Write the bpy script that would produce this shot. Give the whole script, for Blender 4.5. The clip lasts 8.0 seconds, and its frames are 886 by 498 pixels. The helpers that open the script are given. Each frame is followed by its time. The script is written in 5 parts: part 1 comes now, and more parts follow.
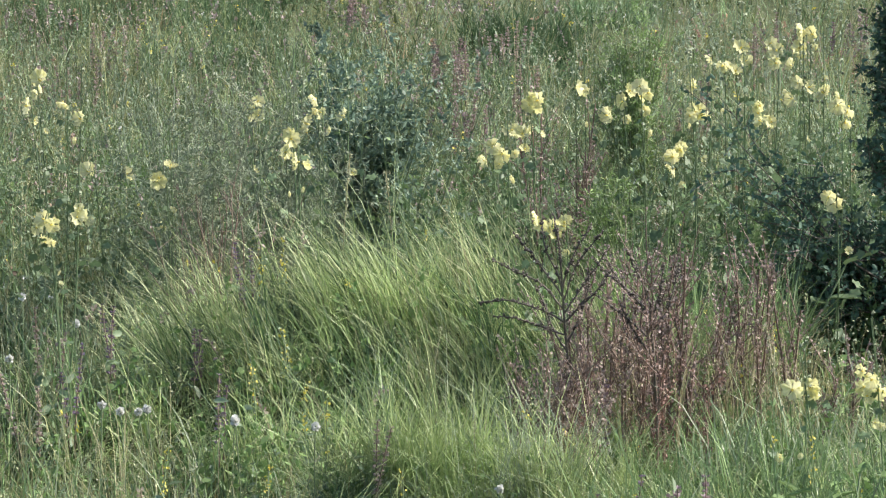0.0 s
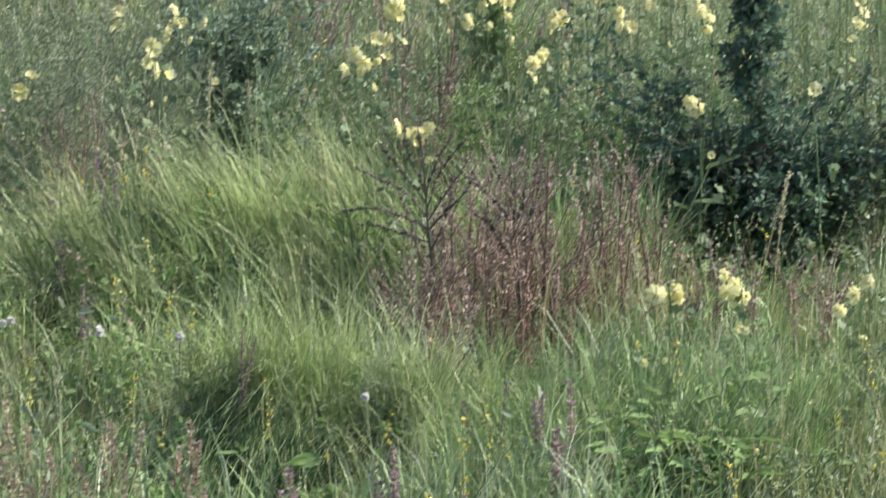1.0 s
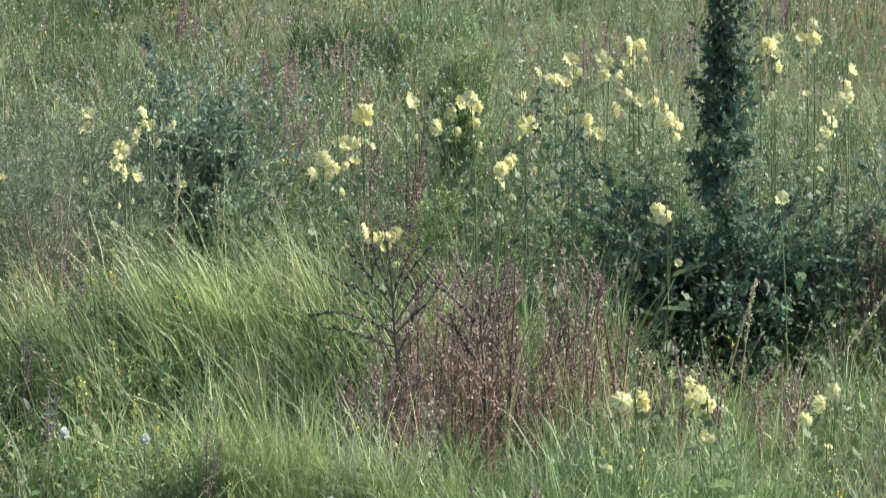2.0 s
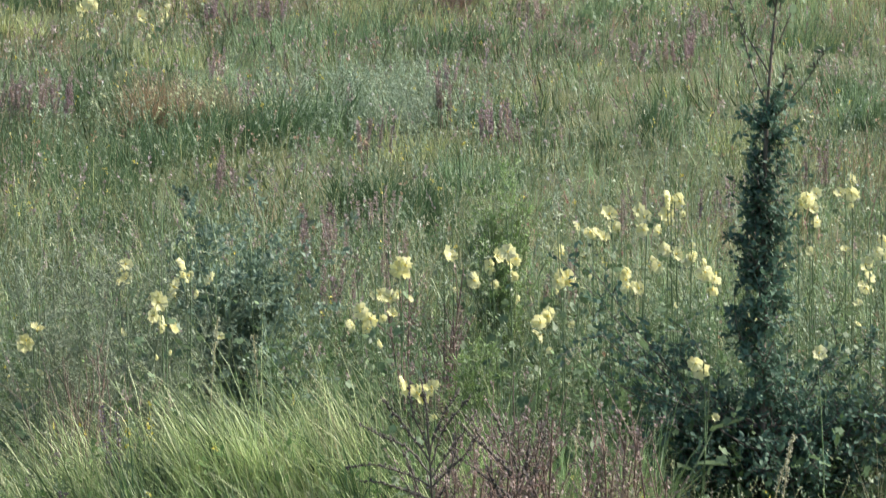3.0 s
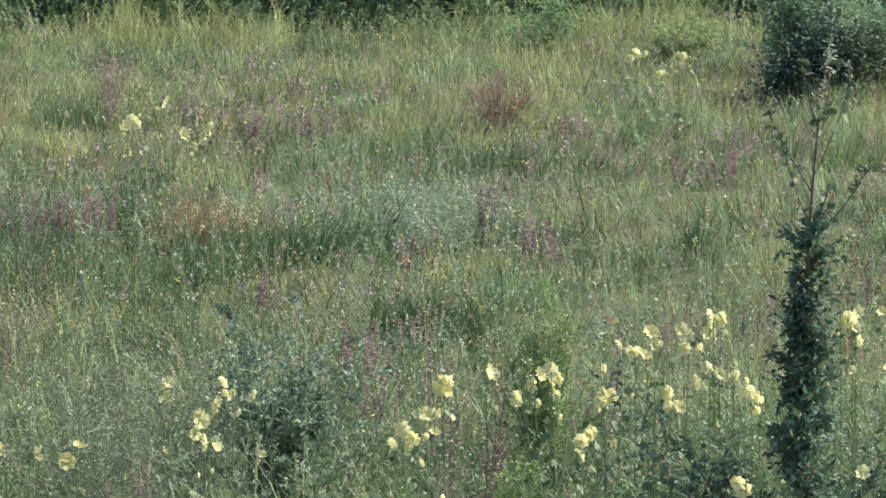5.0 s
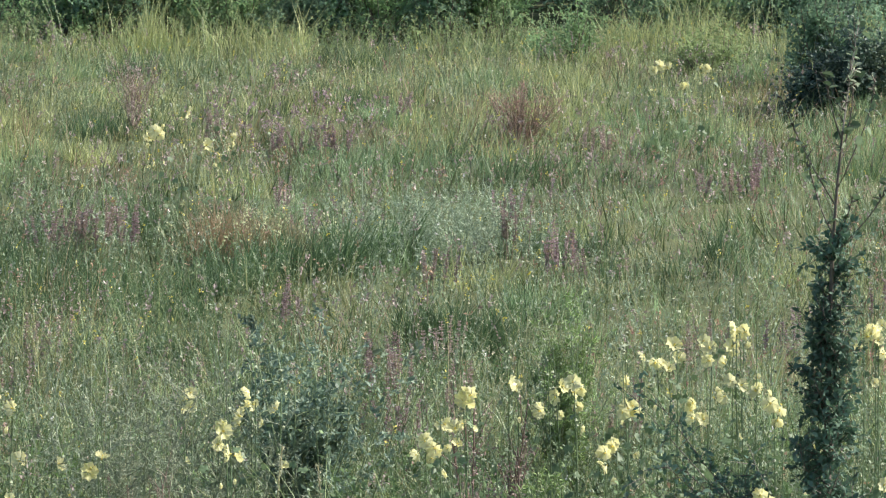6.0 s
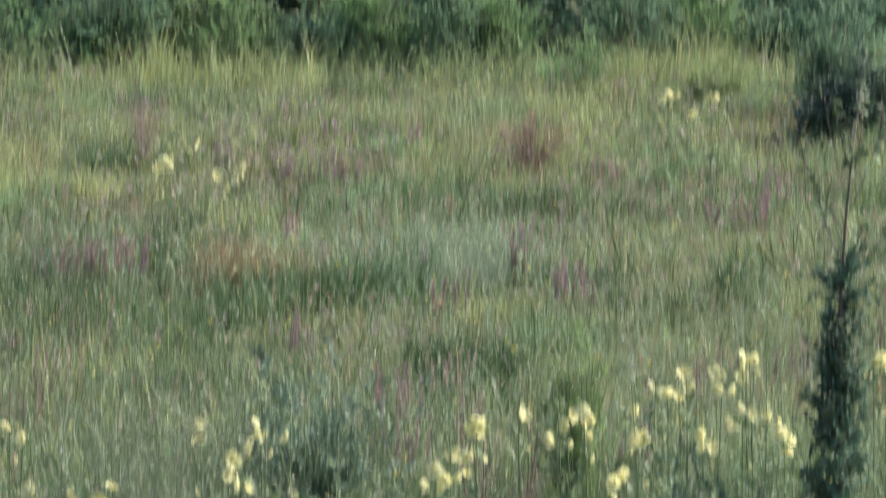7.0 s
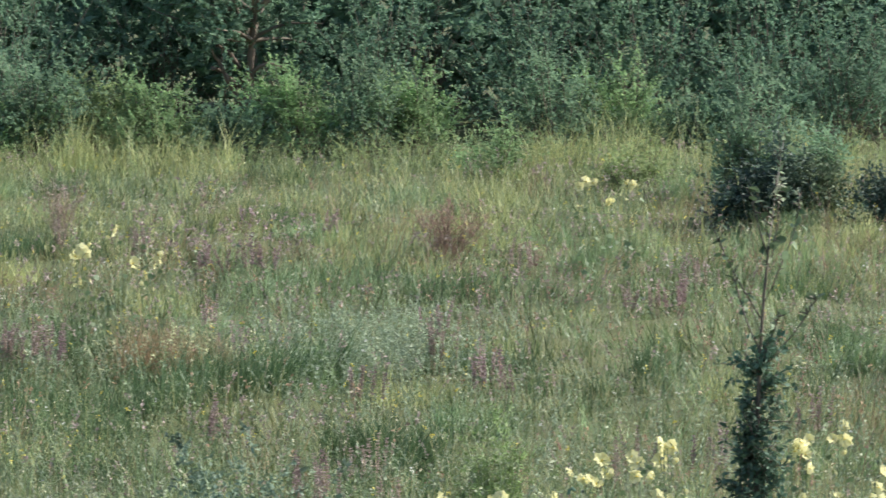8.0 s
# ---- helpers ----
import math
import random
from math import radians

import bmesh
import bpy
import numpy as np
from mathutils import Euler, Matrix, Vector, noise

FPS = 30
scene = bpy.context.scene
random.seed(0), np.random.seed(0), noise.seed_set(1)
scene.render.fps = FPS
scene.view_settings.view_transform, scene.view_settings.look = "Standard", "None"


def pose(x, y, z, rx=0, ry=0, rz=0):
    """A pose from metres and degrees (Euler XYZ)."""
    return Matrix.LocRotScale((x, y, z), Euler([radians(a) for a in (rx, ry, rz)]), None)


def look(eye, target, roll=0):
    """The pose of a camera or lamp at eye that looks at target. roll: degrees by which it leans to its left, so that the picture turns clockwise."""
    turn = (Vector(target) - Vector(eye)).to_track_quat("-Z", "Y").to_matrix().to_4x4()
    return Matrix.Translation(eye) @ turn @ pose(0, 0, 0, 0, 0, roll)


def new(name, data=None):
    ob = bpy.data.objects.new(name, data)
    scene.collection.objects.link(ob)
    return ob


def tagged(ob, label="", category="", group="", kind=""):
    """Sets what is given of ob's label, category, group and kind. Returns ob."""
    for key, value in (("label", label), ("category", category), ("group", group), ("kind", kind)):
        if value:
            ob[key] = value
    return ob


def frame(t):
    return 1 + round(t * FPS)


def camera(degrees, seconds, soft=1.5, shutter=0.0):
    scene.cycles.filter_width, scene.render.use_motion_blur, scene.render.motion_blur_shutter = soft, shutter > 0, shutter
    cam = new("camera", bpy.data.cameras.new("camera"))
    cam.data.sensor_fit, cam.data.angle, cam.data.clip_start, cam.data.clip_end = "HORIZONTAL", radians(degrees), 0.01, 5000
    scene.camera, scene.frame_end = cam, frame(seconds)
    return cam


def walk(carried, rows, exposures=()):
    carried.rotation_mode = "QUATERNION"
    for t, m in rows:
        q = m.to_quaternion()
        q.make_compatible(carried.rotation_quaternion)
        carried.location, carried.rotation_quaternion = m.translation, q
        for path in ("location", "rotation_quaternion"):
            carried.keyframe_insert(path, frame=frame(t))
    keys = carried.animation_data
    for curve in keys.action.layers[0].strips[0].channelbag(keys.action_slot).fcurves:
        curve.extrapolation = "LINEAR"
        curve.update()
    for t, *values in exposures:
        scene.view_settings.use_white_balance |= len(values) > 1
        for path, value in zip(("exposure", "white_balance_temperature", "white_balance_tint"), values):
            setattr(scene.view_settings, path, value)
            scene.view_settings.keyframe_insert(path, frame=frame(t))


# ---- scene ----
cam = camera(11.0, 8.0, soft=1.2, shutter=0.9)
EYE, TILT = 3.45, -8.2
# seconds, yaw, pitch and roll in degrees: the camera turns where it stands
ROWS = [
    (0.0, 1.640, -2.045, 0.385),
    (0.034, 1.639, -2.048, 0.386),
    (0.1, 1.555, -2.196, 0.437),
    (0.2, 1.560, -2.537, 0.489),
    (0.3, 1.574, -3.075, 0.540),
    (0.4, 1.459, -3.654, 0.714),
    (0.466, 1.359, -3.943, 0.850),
    (0.5, 1.334, -3.958, 0.887),
    (0.534, 1.309, -3.966, 0.888),
    (0.7, 0.961, -3.890, 0.876),
    (0.8, 0.638, -3.729, 0.870),
    (0.966, -0.050, -3.248, 0.860),
    (1.0, -0.083, -3.210, 0.859),
    (1.034, -0.116, -3.172, 0.860),
    (1.1, -0.315, -2.860, 0.868),
    (1.2, -0.466, -2.592, 0.876),
    (1.26, -0.478, -2.545, 0.860),
    (2.2, -0.495, -1.830, 0.200),
    (2.3, -0.483, -1.756, 0.159),
    (2.466, -0.200, -0.812, -0.050),
    (2.5, -0.179, -0.738, -0.068),
    (2.534, -0.160, -0.664, -0.068),
    (3.0, 0.000, 0.000, -0.000),
    (3.466, 0.104, 0.590, -0.048),
    (3.5, 0.109, 0.693, -0.047),
    (3.534, 0.116, 0.796, -0.046),
    (3.7, 0.167, 1.002, -0.031),
    (3.966, 0.310, 1.352, -0.007),
    (4.0, 0.252, 1.314, -0.007),
    (4.034, 0.194, 1.288, -0.007),
    (4.1, 0.250, 1.340, 0.0),
    (4.466, 0.262, 1.407, 0.040),
    (4.5, 0.253, 1.437, 0.040),
    (4.534, 0.244, 1.467, 0.040),
    (4.7, 0.331, 1.472, -0.002),
    (5.8, 0.800, 1.557, -0.235),
    (6.0, 0.808, 1.615, -0.277),
    (6.466, 0.914, 1.548, -0.099),
    (6.5, 0.909, 1.613, -0.099),
    (6.534, 0.904, 1.678, -0.099),
    (6.966, 0.929, 1.889, -0.103),
    (7.0, 0.929, 1.989, -0.103),
    (7.034, 0.930, 2.089, -0.103),
    (7.2, 1.023, 2.609, -0.071),
    (7.5, 0.886, 3.033, -0.024),
    (7.6, 0.705, 2.996, -0.005),
    (7.96, -0.060, 3.070, 0.068),
    (8.0, -0.089, 3.071, 0.070),
]
walk(cam, [(t, pose(0, 0, EYE, TILT, 0, 0) @ pose(0, 0, 0, 90 + pitch, roll, yaw)) for t, yaw, pitch, roll in ROWS],
     exposures=[(0.0, 0.70, 6080, 12), (8.0, 0.70, 6080, 12)])

# ---- light: a hazy sun beyond the meadow's right side, and the sky ----
SUN_UP, SUN_ROUND = 36.0, 76.0  # elevation; compass angle from north (+y), clockwise
world = bpy.data.worlds.new("sky")
scene.world = world
world.use_nodes = True
sky = world.node_tree.nodes.new("ShaderNodeTexSky")
sky.sky_type, sky.sun_disc = "NISHITA", False
sky.sun_elevation, sky.sun_rotation = radians(SUN_UP), radians(SUN_ROUND)
sky.dust_density = 2.0
back = world.node_tree.nodes["Background"]
back.inputs["Strength"].default_value = 0.11
world.node_tree.links.new(sky.outputs[0], back.inputs["Color"])
sun_data = bpy.data.lights.new("sun", "SUN")
sun_data.energy, sun_data.angle, sun_data.color = 4.8, radians(1.5), (1.0, 0.91, 0.78)
sun = new("sun", sun_data)
a, e = radians(SUN_ROUND), radians(SUN_UP)
sun.matrix_world = look((0, 0, 30), Vector((0, 0, 30)) - Vector((math.sin(a) * math.cos(e), math.cos(a) * math.cos(e), math.sin(e))))

rng = np.random.default_rng(7)


# ---- materials ----
def foliage(name, low, high, patch, patch_scale=0.6, rough=0.55, through_light=0.3, patch_amount=0.6, clump=0.24):
    """A leaf or stalk: its colour goes from low to high piece by piece and drifts to patch over the ground."""
    m = bpy.data.materials.new(name)
    m.use_nodes = True
    nt = m.node_tree
    nodes, links = nt.nodes, nt.links
    bsdf, out = nodes["Principled BSDF"], nodes["Material Output"]
    geo = nodes.new("ShaderNodeNewGeometry")
    mix = nodes.new("ShaderNodeMix")
    mix.data_type = "RGBA"
    mix.inputs["A"].default_value, mix.inputs["B"].default_value = (*low, 1), (*high, 1)
    links.new(geo.outputs["Random Per Island"], mix.inputs["Factor"])
    noise_node = nodes.new("ShaderNodeTexNoise")
    noise_node.inputs["Scale"].default_value, noise_node.inputs["Detail"].default_value = patch_scale, 3
    links.new(geo.outputs["Position"], noise_node.inputs["Vector"])
    ramp = nodes.new("ShaderNodeMapRange")
    ramp.inputs["From Min"].default_value, ramp.inputs["From Max"].default_value = 0.42, 0.66
    ramp.inputs["To Max"].default_value = patch_amount
    links.new(noise_node.outputs["Fac"], ramp.inputs["Value"])
    drift = nodes.new("ShaderNodeMix")
    drift.data_type = "RGBA"
    drift.inputs["B"].default_value = (*patch, 1)
    links.new(ramp.outputs["Result"], drift.inputs["Factor"])
    links.new(mix.outputs["Result"], drift.inputs["A"])
    grain = nodes.new("ShaderNodeTexNoise")
    grain.inputs["Scale"].default_value, grain.inputs["Detail"].default_value = 60, 2
    links.new(geo.outputs["Position"], grain.inputs["Vector"])
    tuft = nodes.new("ShaderNodeTexNoise")
    tuft.inputs["Scale"].default_value, tuft.inputs["Detail"].default_value = 2.7, 2
    links.new(geo.outputs["Position"], tuft.inputs["Vector"])
    vigour = nodes.new("ShaderNodeMapRange")
    vigour.inputs["From Min"].default_value, vigour.inputs["From Max"].default_value = 0.36, 0.64
    vigour.inputs["To Min"].default_value, vigour.inputs["To Max"].default_value = 1 - clump, 1 + clump
    links.new(tuft.outputs["Fac"], vigour.inputs["Value"])
    fresh = nodes.new("ShaderNodeHueSaturation")
    links.new(vigour.outputs["Result"], fresh.inputs["Value"])
    links.new(drift.outputs["Result"], fresh.inputs["Color"])
    fleck = nodes.new("ShaderNodeMix")
    fleck.data_type, fleck.blend_type = "RGBA", "OVERLAY"
    fleck.inputs["Factor"].default_value = 0.35
    links.new(fresh.outputs["Color"], fleck.inputs["A"])
    links.new(grain.outputs["Fac"], fleck.inputs["B"])
    links.new(fleck.outputs["Result"], bsdf.inputs["Base Color"])
    bsdf.inputs["Roughness"].default_value = rough
    if through_light:
        trans = nodes.new("ShaderNodeBsdfTranslucent")
        links.new(fleck.outputs["Result"], trans.inputs["Color"])
        both = nodes.new("ShaderNodeMixShader")
        both.inputs["Fac"].default_value = through_light
        links.new(bsdf.outputs[0], both.inputs[1])
        links.new(trans.outputs[0], both.inputs[2])
        links.new(both.outputs[0], out.inputs["Surface"])
    return m


GRASS = foliage("meadow grass", (0.13, 0.18, 0.07), (0.40, 0.44, 0.20), (0.36, 0.33, 0.15), 0.5, patch_amount=0.75)
LUSH = foliage("lush grass", (0.11, 0.21, 0.07), (0.42, 0.54, 0.24), (0.20, 0.31, 0.14), 0.7, 0.42, 0.2)
# dark tufts, and blades whose dark colour stands in for shade in hollows
DEEP = foliage("dark lush grass and hollow shade", (0.05, 0.105, 0.045), (0.16, 0.25, 0.11), (0.10, 0.165, 0.07))
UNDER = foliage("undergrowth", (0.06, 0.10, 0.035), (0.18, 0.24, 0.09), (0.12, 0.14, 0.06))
TALL = foliage("tall wind-combed grass", (0.20, 0.30, 0.105), (0.60, 0.68, 0.32), (0.44, 0.53, 0.225), 1.5, 0.45, 0.22)
EDGE = foliage("yellowish tall grass", (0.30, 0.35, 0.14), (0.52, 0.54, 0.25), (0.42, 0.45, 0.19), 1.0)
STRAW = foliage("straw", (0.30, 0.27, 0.14), (0.58, 0.52, 0.32), (0.36, 0.38, 0.20), 0.8)
HERB = foliage("grey-green herbs", (0.13, 0.20, 0.11), (0.34, 0.42, 0.26), (0.20, 0.26, 0.14))
SILVER = foliage("silvery wormwood leaves", (0.22, 0.30, 0.19), (0.44, 0.52, 0.37), (0.30, 0.38, 0.25))
WEED = foliage("bright green weed leaves", (0.14, 0.24, 0.07), (0.32, 0.43, 0.16), (0.23, 0.34, 0.11), 3)
# seed heads, and the small flecks that stand in for glints
SEED_AND_GLINT = foliage("pale seed heads", (0.48, 0.48, 0.30), (0.78, 0.75, 0.56), (0.55, 0.55, 0.36))
SEED_RUST = foliage("rusty seed heads", (0.30, 0.20, 0.12), (0.52, 0.36, 0.22), (0.38, 0.26, 0.18))
MAUVE = foliage("faded mauve bracts", (0.27, 0.215, 0.19), (0.50, 0.41, 0.38), (0.38, 0.30, 0.25))
MAUVE_PALE = foliage("pale mauve seeds", (0.22, 0.17, 0.15), (0.42, 0.34, 0.30), (0.33, 0.26, 0.22), 4)
VIOLET = foliage("violet sage flowers", (0.14, 0.10, 0.17), (0.27, 0.205, 0.31), (0.22, 0.17, 0.18), 3)
PINK_VIOLET = foliage("rosy sage flowers", (0.26, 0.18, 0.21), (0.48, 0.36, 0.39), (0.38, 0.30, 0.27), 3)
FADED = foliage("withered sage bracts", (0.30, 0.25, 0.175), (0.62, 0.53, 0.39), (0.42, 0.33, 0.30), 3)
DOCK = foliage("dry dock seeds", (0.21, 0.16, 0.135), (0.50, 0.39, 0.345), (0.36, 0.29, 0.22), 4)
DARKWOOD = foliage("dark dead stalks", (0.065, 0.053, 0.042), (0.14, 0.115, 0.09), (0.10, 0.085, 0.062), 4, through_light=0)
STALK = foliage("brown stalks", (0.14, 0.10, 0.075), (0.28, 0.20, 0.15), (0.22, 0.165, 0.12), 4, through_light=0)
RED_STALK = foliage("reddish dry stalks", (0.13, 0.09, 0.07), (0.25, 0.17, 0.13), (0.19, 0.135, 0.10), 4, through_light=0)
GREENSTALK = foliage("green stalks", (0.15, 0.21, 0.10), (0.28, 0.34, 0.18), (0.22, 0.27, 0.14), 4, through_light=0)
PETAL = foliage("pale yellow petals", (0.84, 0.82, 0.42), (0.88, 0.86, 0.55), (0.86, 0.80, 0.34), 9, 0.6, 0.45, 0.5, clump=0.05)
CORE = foliage("yellow flower centres", (0.74, 0.60, 0.12), (0.80, 0.66, 0.18), (0.7, 0.6, 0.15), 9, through_light=0, clump=0.05)
YELLOW = foliage("small yellow blossoms", (0.74, 0.62, 0.08), (0.86, 0.74, 0.18), (0.78, 0.68, 0.12), 9, clump=0.05)
WHITE = foliage("white florets", (0.74, 0.74, 0.68), (0.86, 0.85, 0.82), (0.80, 0.78, 0.76), 9, clump=0.05)
MALLOW = foliage("mallow leaves", (0.11, 0.18, 0.085), (0.22, 0.30, 0.15), (0.17, 0.23, 0.11), 4)
PEAR = foliage("dark pear leaves", (0.058, 0.12, 0.08), (0.16, 0.25, 0.165), (0.10, 0.18, 0.118), 4, 0.75, 0.25)
DARK_LEAF = foliage("dark shrub leaves", (0.04, 0.08, 0.06), (0.12, 0.18, 0.125), (0.075, 0.12, 0.085), 4, 0.6, 0.2)
# young leaves; also the olive that paints sunlight on a far shrub
YOUNG_AND_LIT = foliage("young leaves and sunlit shrub side", (0.07, 0.12, 0.06), (0.22, 0.29, 0.17), (0.14, 0.20, 0.11), 6, 0.65, 0.3)
BARK = foliage("grey bark", (0.10, 0.085, 0.065), (0.20, 0.17, 0.13), (0.16, 0.13, 0.10), 8, 0.9, 0)
BARK_PALE = foliage("pale grey bark", (0.30, 0.27, 0.23), (0.42, 0.38, 0.33), (0.36, 0.30, 0.24), 8, 0.9, 0)
BLUE_LEAF = foliage("blue-green shrub leaves", (0.11, 0.18, 0.13), (0.29, 0.38, 0.27), (0.17, 0.25, 0.17), 4, 0.6)
BROOM = foliage("feathery twigs", (0.18, 0.23, 0.14), (0.38, 0.44, 0.30), (0.28, 0.32, 0.20), 4)
HEDGE = foliage("hedge leaves", (0.22, 0.345, 0.165), (0.30, 0.425, 0.20), (0.24, 0.39, 0.18), 0.9, 0.9, 0.5, clump=0.26)
HEDGE_BLUE = foliage("blue-green hedge leaves", (0.18, 0.29, 0.18), (0.25, 0.355, 0.22), (0.20, 0.325, 0.195), 0.9, 0.9, 0.5, clump=0.26)
HEDGE_PALE = foliage("pale hedge leaves", (0.26, 0.345, 0.15), (0.35, 0.43, 0.20), (0.29, 0.38, 0.165), 1.1, 0.9, 0.5, clump=0.26)
RUSSET = foliage("russet leaves", (0.27, 0.14, 0.11), (0.54, 0.32, 0.26), (0.38, 0.25, 0.18), 4)
BROADLEAF = foliage("broad green leaves", (0.12, 0.22, 0.06), (0.27, 0.38, 0.14), (0.18, 0.29, 0.10), 4, 0.75)
PALE = foliage("pale grass blades", (0.30, 0.38, 0.24), (0.52, 0.58, 0.42), (0.40, 0.46, 0.30))
SEED_GRASS = foliage("ripe grass stalks", (0.38, 0.42, 0.20), (0.66, 0.68, 0.40), (0.50, 0.54, 0.30), 1.5)
DOCK_RED = foliage("red-brown dock seeds", (0.18, 0.105, 0.08), (0.40, 0.255, 0.20), (0.30, 0.19, 0.14), 4)
MAGENTA = foliage("magenta sage heads", (0.26, 0.18, 0.195), (0.49, 0.37, 0.39), (0.38, 0.30, 0.26), 3)
LIMB = foliage("grey-brown limbs", (0.11, 0.085, 0.065), (0.20, 0.155, 0.12), (0.16, 0.125, 0.09), 8, 0.9, 0)
RUST_GRASS = foliage("rusty grass", (0.22, 0.16, 0.09), (0.46, 0.34, 0.20), (0.30, 0.27, 0.13), 1.5)
TIP = foliage("pale shoot tips", (0.24, 0.30, 0.19), (0.40, 0.45, 0.31), (0.32, 0.38, 0.24), 6, 0.7, 0.3)
GRASS_FAR = foliage("far meadow grass", (0.20, 0.25, 0.11), (0.40, 0.44, 0.21), (0.38, 0.36, 0.18), 0.5, patch_amount=0.75)
LUSH_FAR = foliage("far lush grass", (0.16, 0.27, 0.12), (0.36, 0.47, 0.23), (0.20, 0.32, 0.16), 0.6)
HEDGE_DARK = foliage("dark hedge leaves", (0.13, 0.23, 0.15), (0.19, 0.295, 0.185), (0.15, 0.265, 0.165), 0.9, 0.9, 0.45)
BROADLEAF_DARK = foliage("dark green broad leaves", (0.09, 0.16, 0.06), (0.22, 0.32, 0.14), (0.14, 0.22, 0.09), 4, 0.65)


def ground_material():
    m = bpy.data.materials.new("turf")
    m.use_nodes = True
    nodes, links = m.node_tree.nodes, m.node_tree.links
    bsdf = nodes["Principled BSDF"]
    geo = nodes.new("ShaderNodeNewGeometry")
    colour = None
    for scale, dark, light in ((0.25, (0.055, 0.085, 0.025, 1), (0.13, 0.15, 0.05, 1)), (14, (0.04, 0.05, 0.02, 1), (0.12, 0.14, 0.05, 1))):
        n = nodes.new("ShaderNodeTexNoise")
        n.inputs["Scale"].default_value, n.inputs["Detail"].default_value = scale, 6
        links.new(geo.outputs["Position"], n.inputs["Vector"])
        r = nodes.new("ShaderNodeValToRGB")
        r.color_ramp.elements[0].position, r.color_ramp.elements[1].position = 0.35, 0.68
        r.color_ramp.elements[0].color, r.color_ramp.elements[1].color = dark, light
        links.new(n.outputs["Fac"], r.inputs["Fac"])
        if colour:
            mix = nodes.new("ShaderNodeMix")
            mix.data_type = "RGBA"
            mix.inputs["Factor"].default_value = 0.5
            links.new(colour, mix.inputs["A"])
            links.new(r.outputs["Color"], mix.inputs["B"])
            colour = mix.outputs["Result"]
        else:
            colour = r.outputs["Color"]
    links.new(colour, bsdf.inputs["Base Color"])
    bump = nodes.new("ShaderNodeBump")
    bump.inputs["Strength"].default_value, bump.inputs["Distance"].default_value = 0.8, 0.03
    links.new(n.outputs["Fac"], bump.inputs["Height"])
    links.new(bump.outputs["Normal"], bsdf.inputs["Normal"])
    bsdf.inputs["Roughness"].default_value = 0.95
    return m


# ---- mesh tools ----
def quads(name, v, f, material):
    """A mesh of quads from arrays of corners and faces."""
    me = bpy.data.meshes.new(name)
    v, f = np.asarray(v, np.float32), np.asarray(f, np.int32)
    me.vertices.add(len(v))
    me.vertices.foreach_set("co", v.ravel())
    me.loops.add(f.size)
    me.loops.foreach_set("vertex_index", f.ravel())
    me.polygons.add(len(f))
    me.polygons.foreach_set("loop_start", np.arange(0, f.size, 4, dtype=np.int32))
    me.update(calc_edges=True)
    me.materials.append(material)
    return me


def join(pieces):
    """Several (corners, faces) as one."""
    vs, fs, n = [], [], 0
    for v, f in pieces:
        vs.append(v)
        fs.append(f + n)
        n += len(v)
    return np.concatenate(vs), np.concatenate(fs)


def part(name, data, parent, label=""):
    ob = new(name, data)
    ob.parent = parent
    return tagged(ob, label)


def thing(name, place, label, category, group="", turn=0.0):
    ob = new(name)
    ob.empty_display_size = 0.1
    ob.matrix_world = pose(*place, 0, 0, turn)
    return tagged(ob, label, category, group)


def ribbons(base, length, lean, bend, width, knots=4, taper=0.12):
    """Grass blades: base (n, 3), length (n), lean (n, 2) as the tip's sideways part of the length, bend: how late it leans."""
    n = len(base)
    s = np.linspace(0, 1, knots)
    side = np.hypot(lean[:, 0], lean[:, 1]) + 1e-6
    rise = np.sqrt(np.clip(1 - np.minimum(side, 0.97) ** 2, 0.06, 1))
    path = np.zeros((n, knots, 3))
    curl = rng.normal(size=n) * 0.12 * length / side
    for k, q in enumerate(s):
        w = q ** bend
        droop = np.clip(side - 0.42, 0, 1) * 0.75 * q ** 3
        path[:, k, 0] = base[:, 0] + length * lean[:, 0] * w - curl * lean[:, 1] * q ** 2.5
        path[:, k, 1] = base[:, 1] + length * lean[:, 1] * w + curl * lean[:, 0] * q ** 2.5
        path[:, k, 2] = base[:, 2] + length * (q * rise * (1.25 - 0.25 * q) - droop)
    turn = rng.uniform(0, np.pi, n)
    across = np.stack([np.cos(turn), np.sin(turn), np.zeros(n)], 1)
    v = np.empty((n, knots, 2, 3))
    for k, q in enumerate(s):
        half = (width * 0.5 * (1 - (1 - taper) * q ** 1.6))[:, None] * across
        v[:, k, 0], v[:, k, 1] = path[:, k] - half, path[:, k] + half
    i = np.arange(n)[:, None] * knots * 2 + np.arange(knots - 1)[None] * 2
    f = np.stack([i, i + 1, i + 3, i + 2], -1).reshape(-1, 4)
    return v.reshape(-1, 3), f, path


LEAF = np.array([(0, 0, 0), (0.30, 0.30, 0.07), (0.26, 0.70, 0.05), (0, 1, -0.06), (-0.26, 0.70, 0.05), (-0.30, 0.30, 0.07)])
LEAF_FACES = np.array([(0, 1, 2, 3), (0, 3, 4, 5)])
QUICK = np.array([(0, 0, 0), (0.30, 0.48, 0.06), (0, 1, -0.04), (-0.30, 0.48, 0.06)])
QUICK_FACES = np.array([(0, 1, 2, 3)])
BUD = np.array([(0, 0, 0), (0.5, 0, 0.5), (0, 0.5, 0.5), (-0.5, 0, 0.5), (0, -0.5, 0.5), (0, 0, 1)])
BUD_FACES = np.array([(0, 2, 1, 5), (0, 3, 2, 5), (0, 4, 3, 5), (0, 1, 4, 5)])


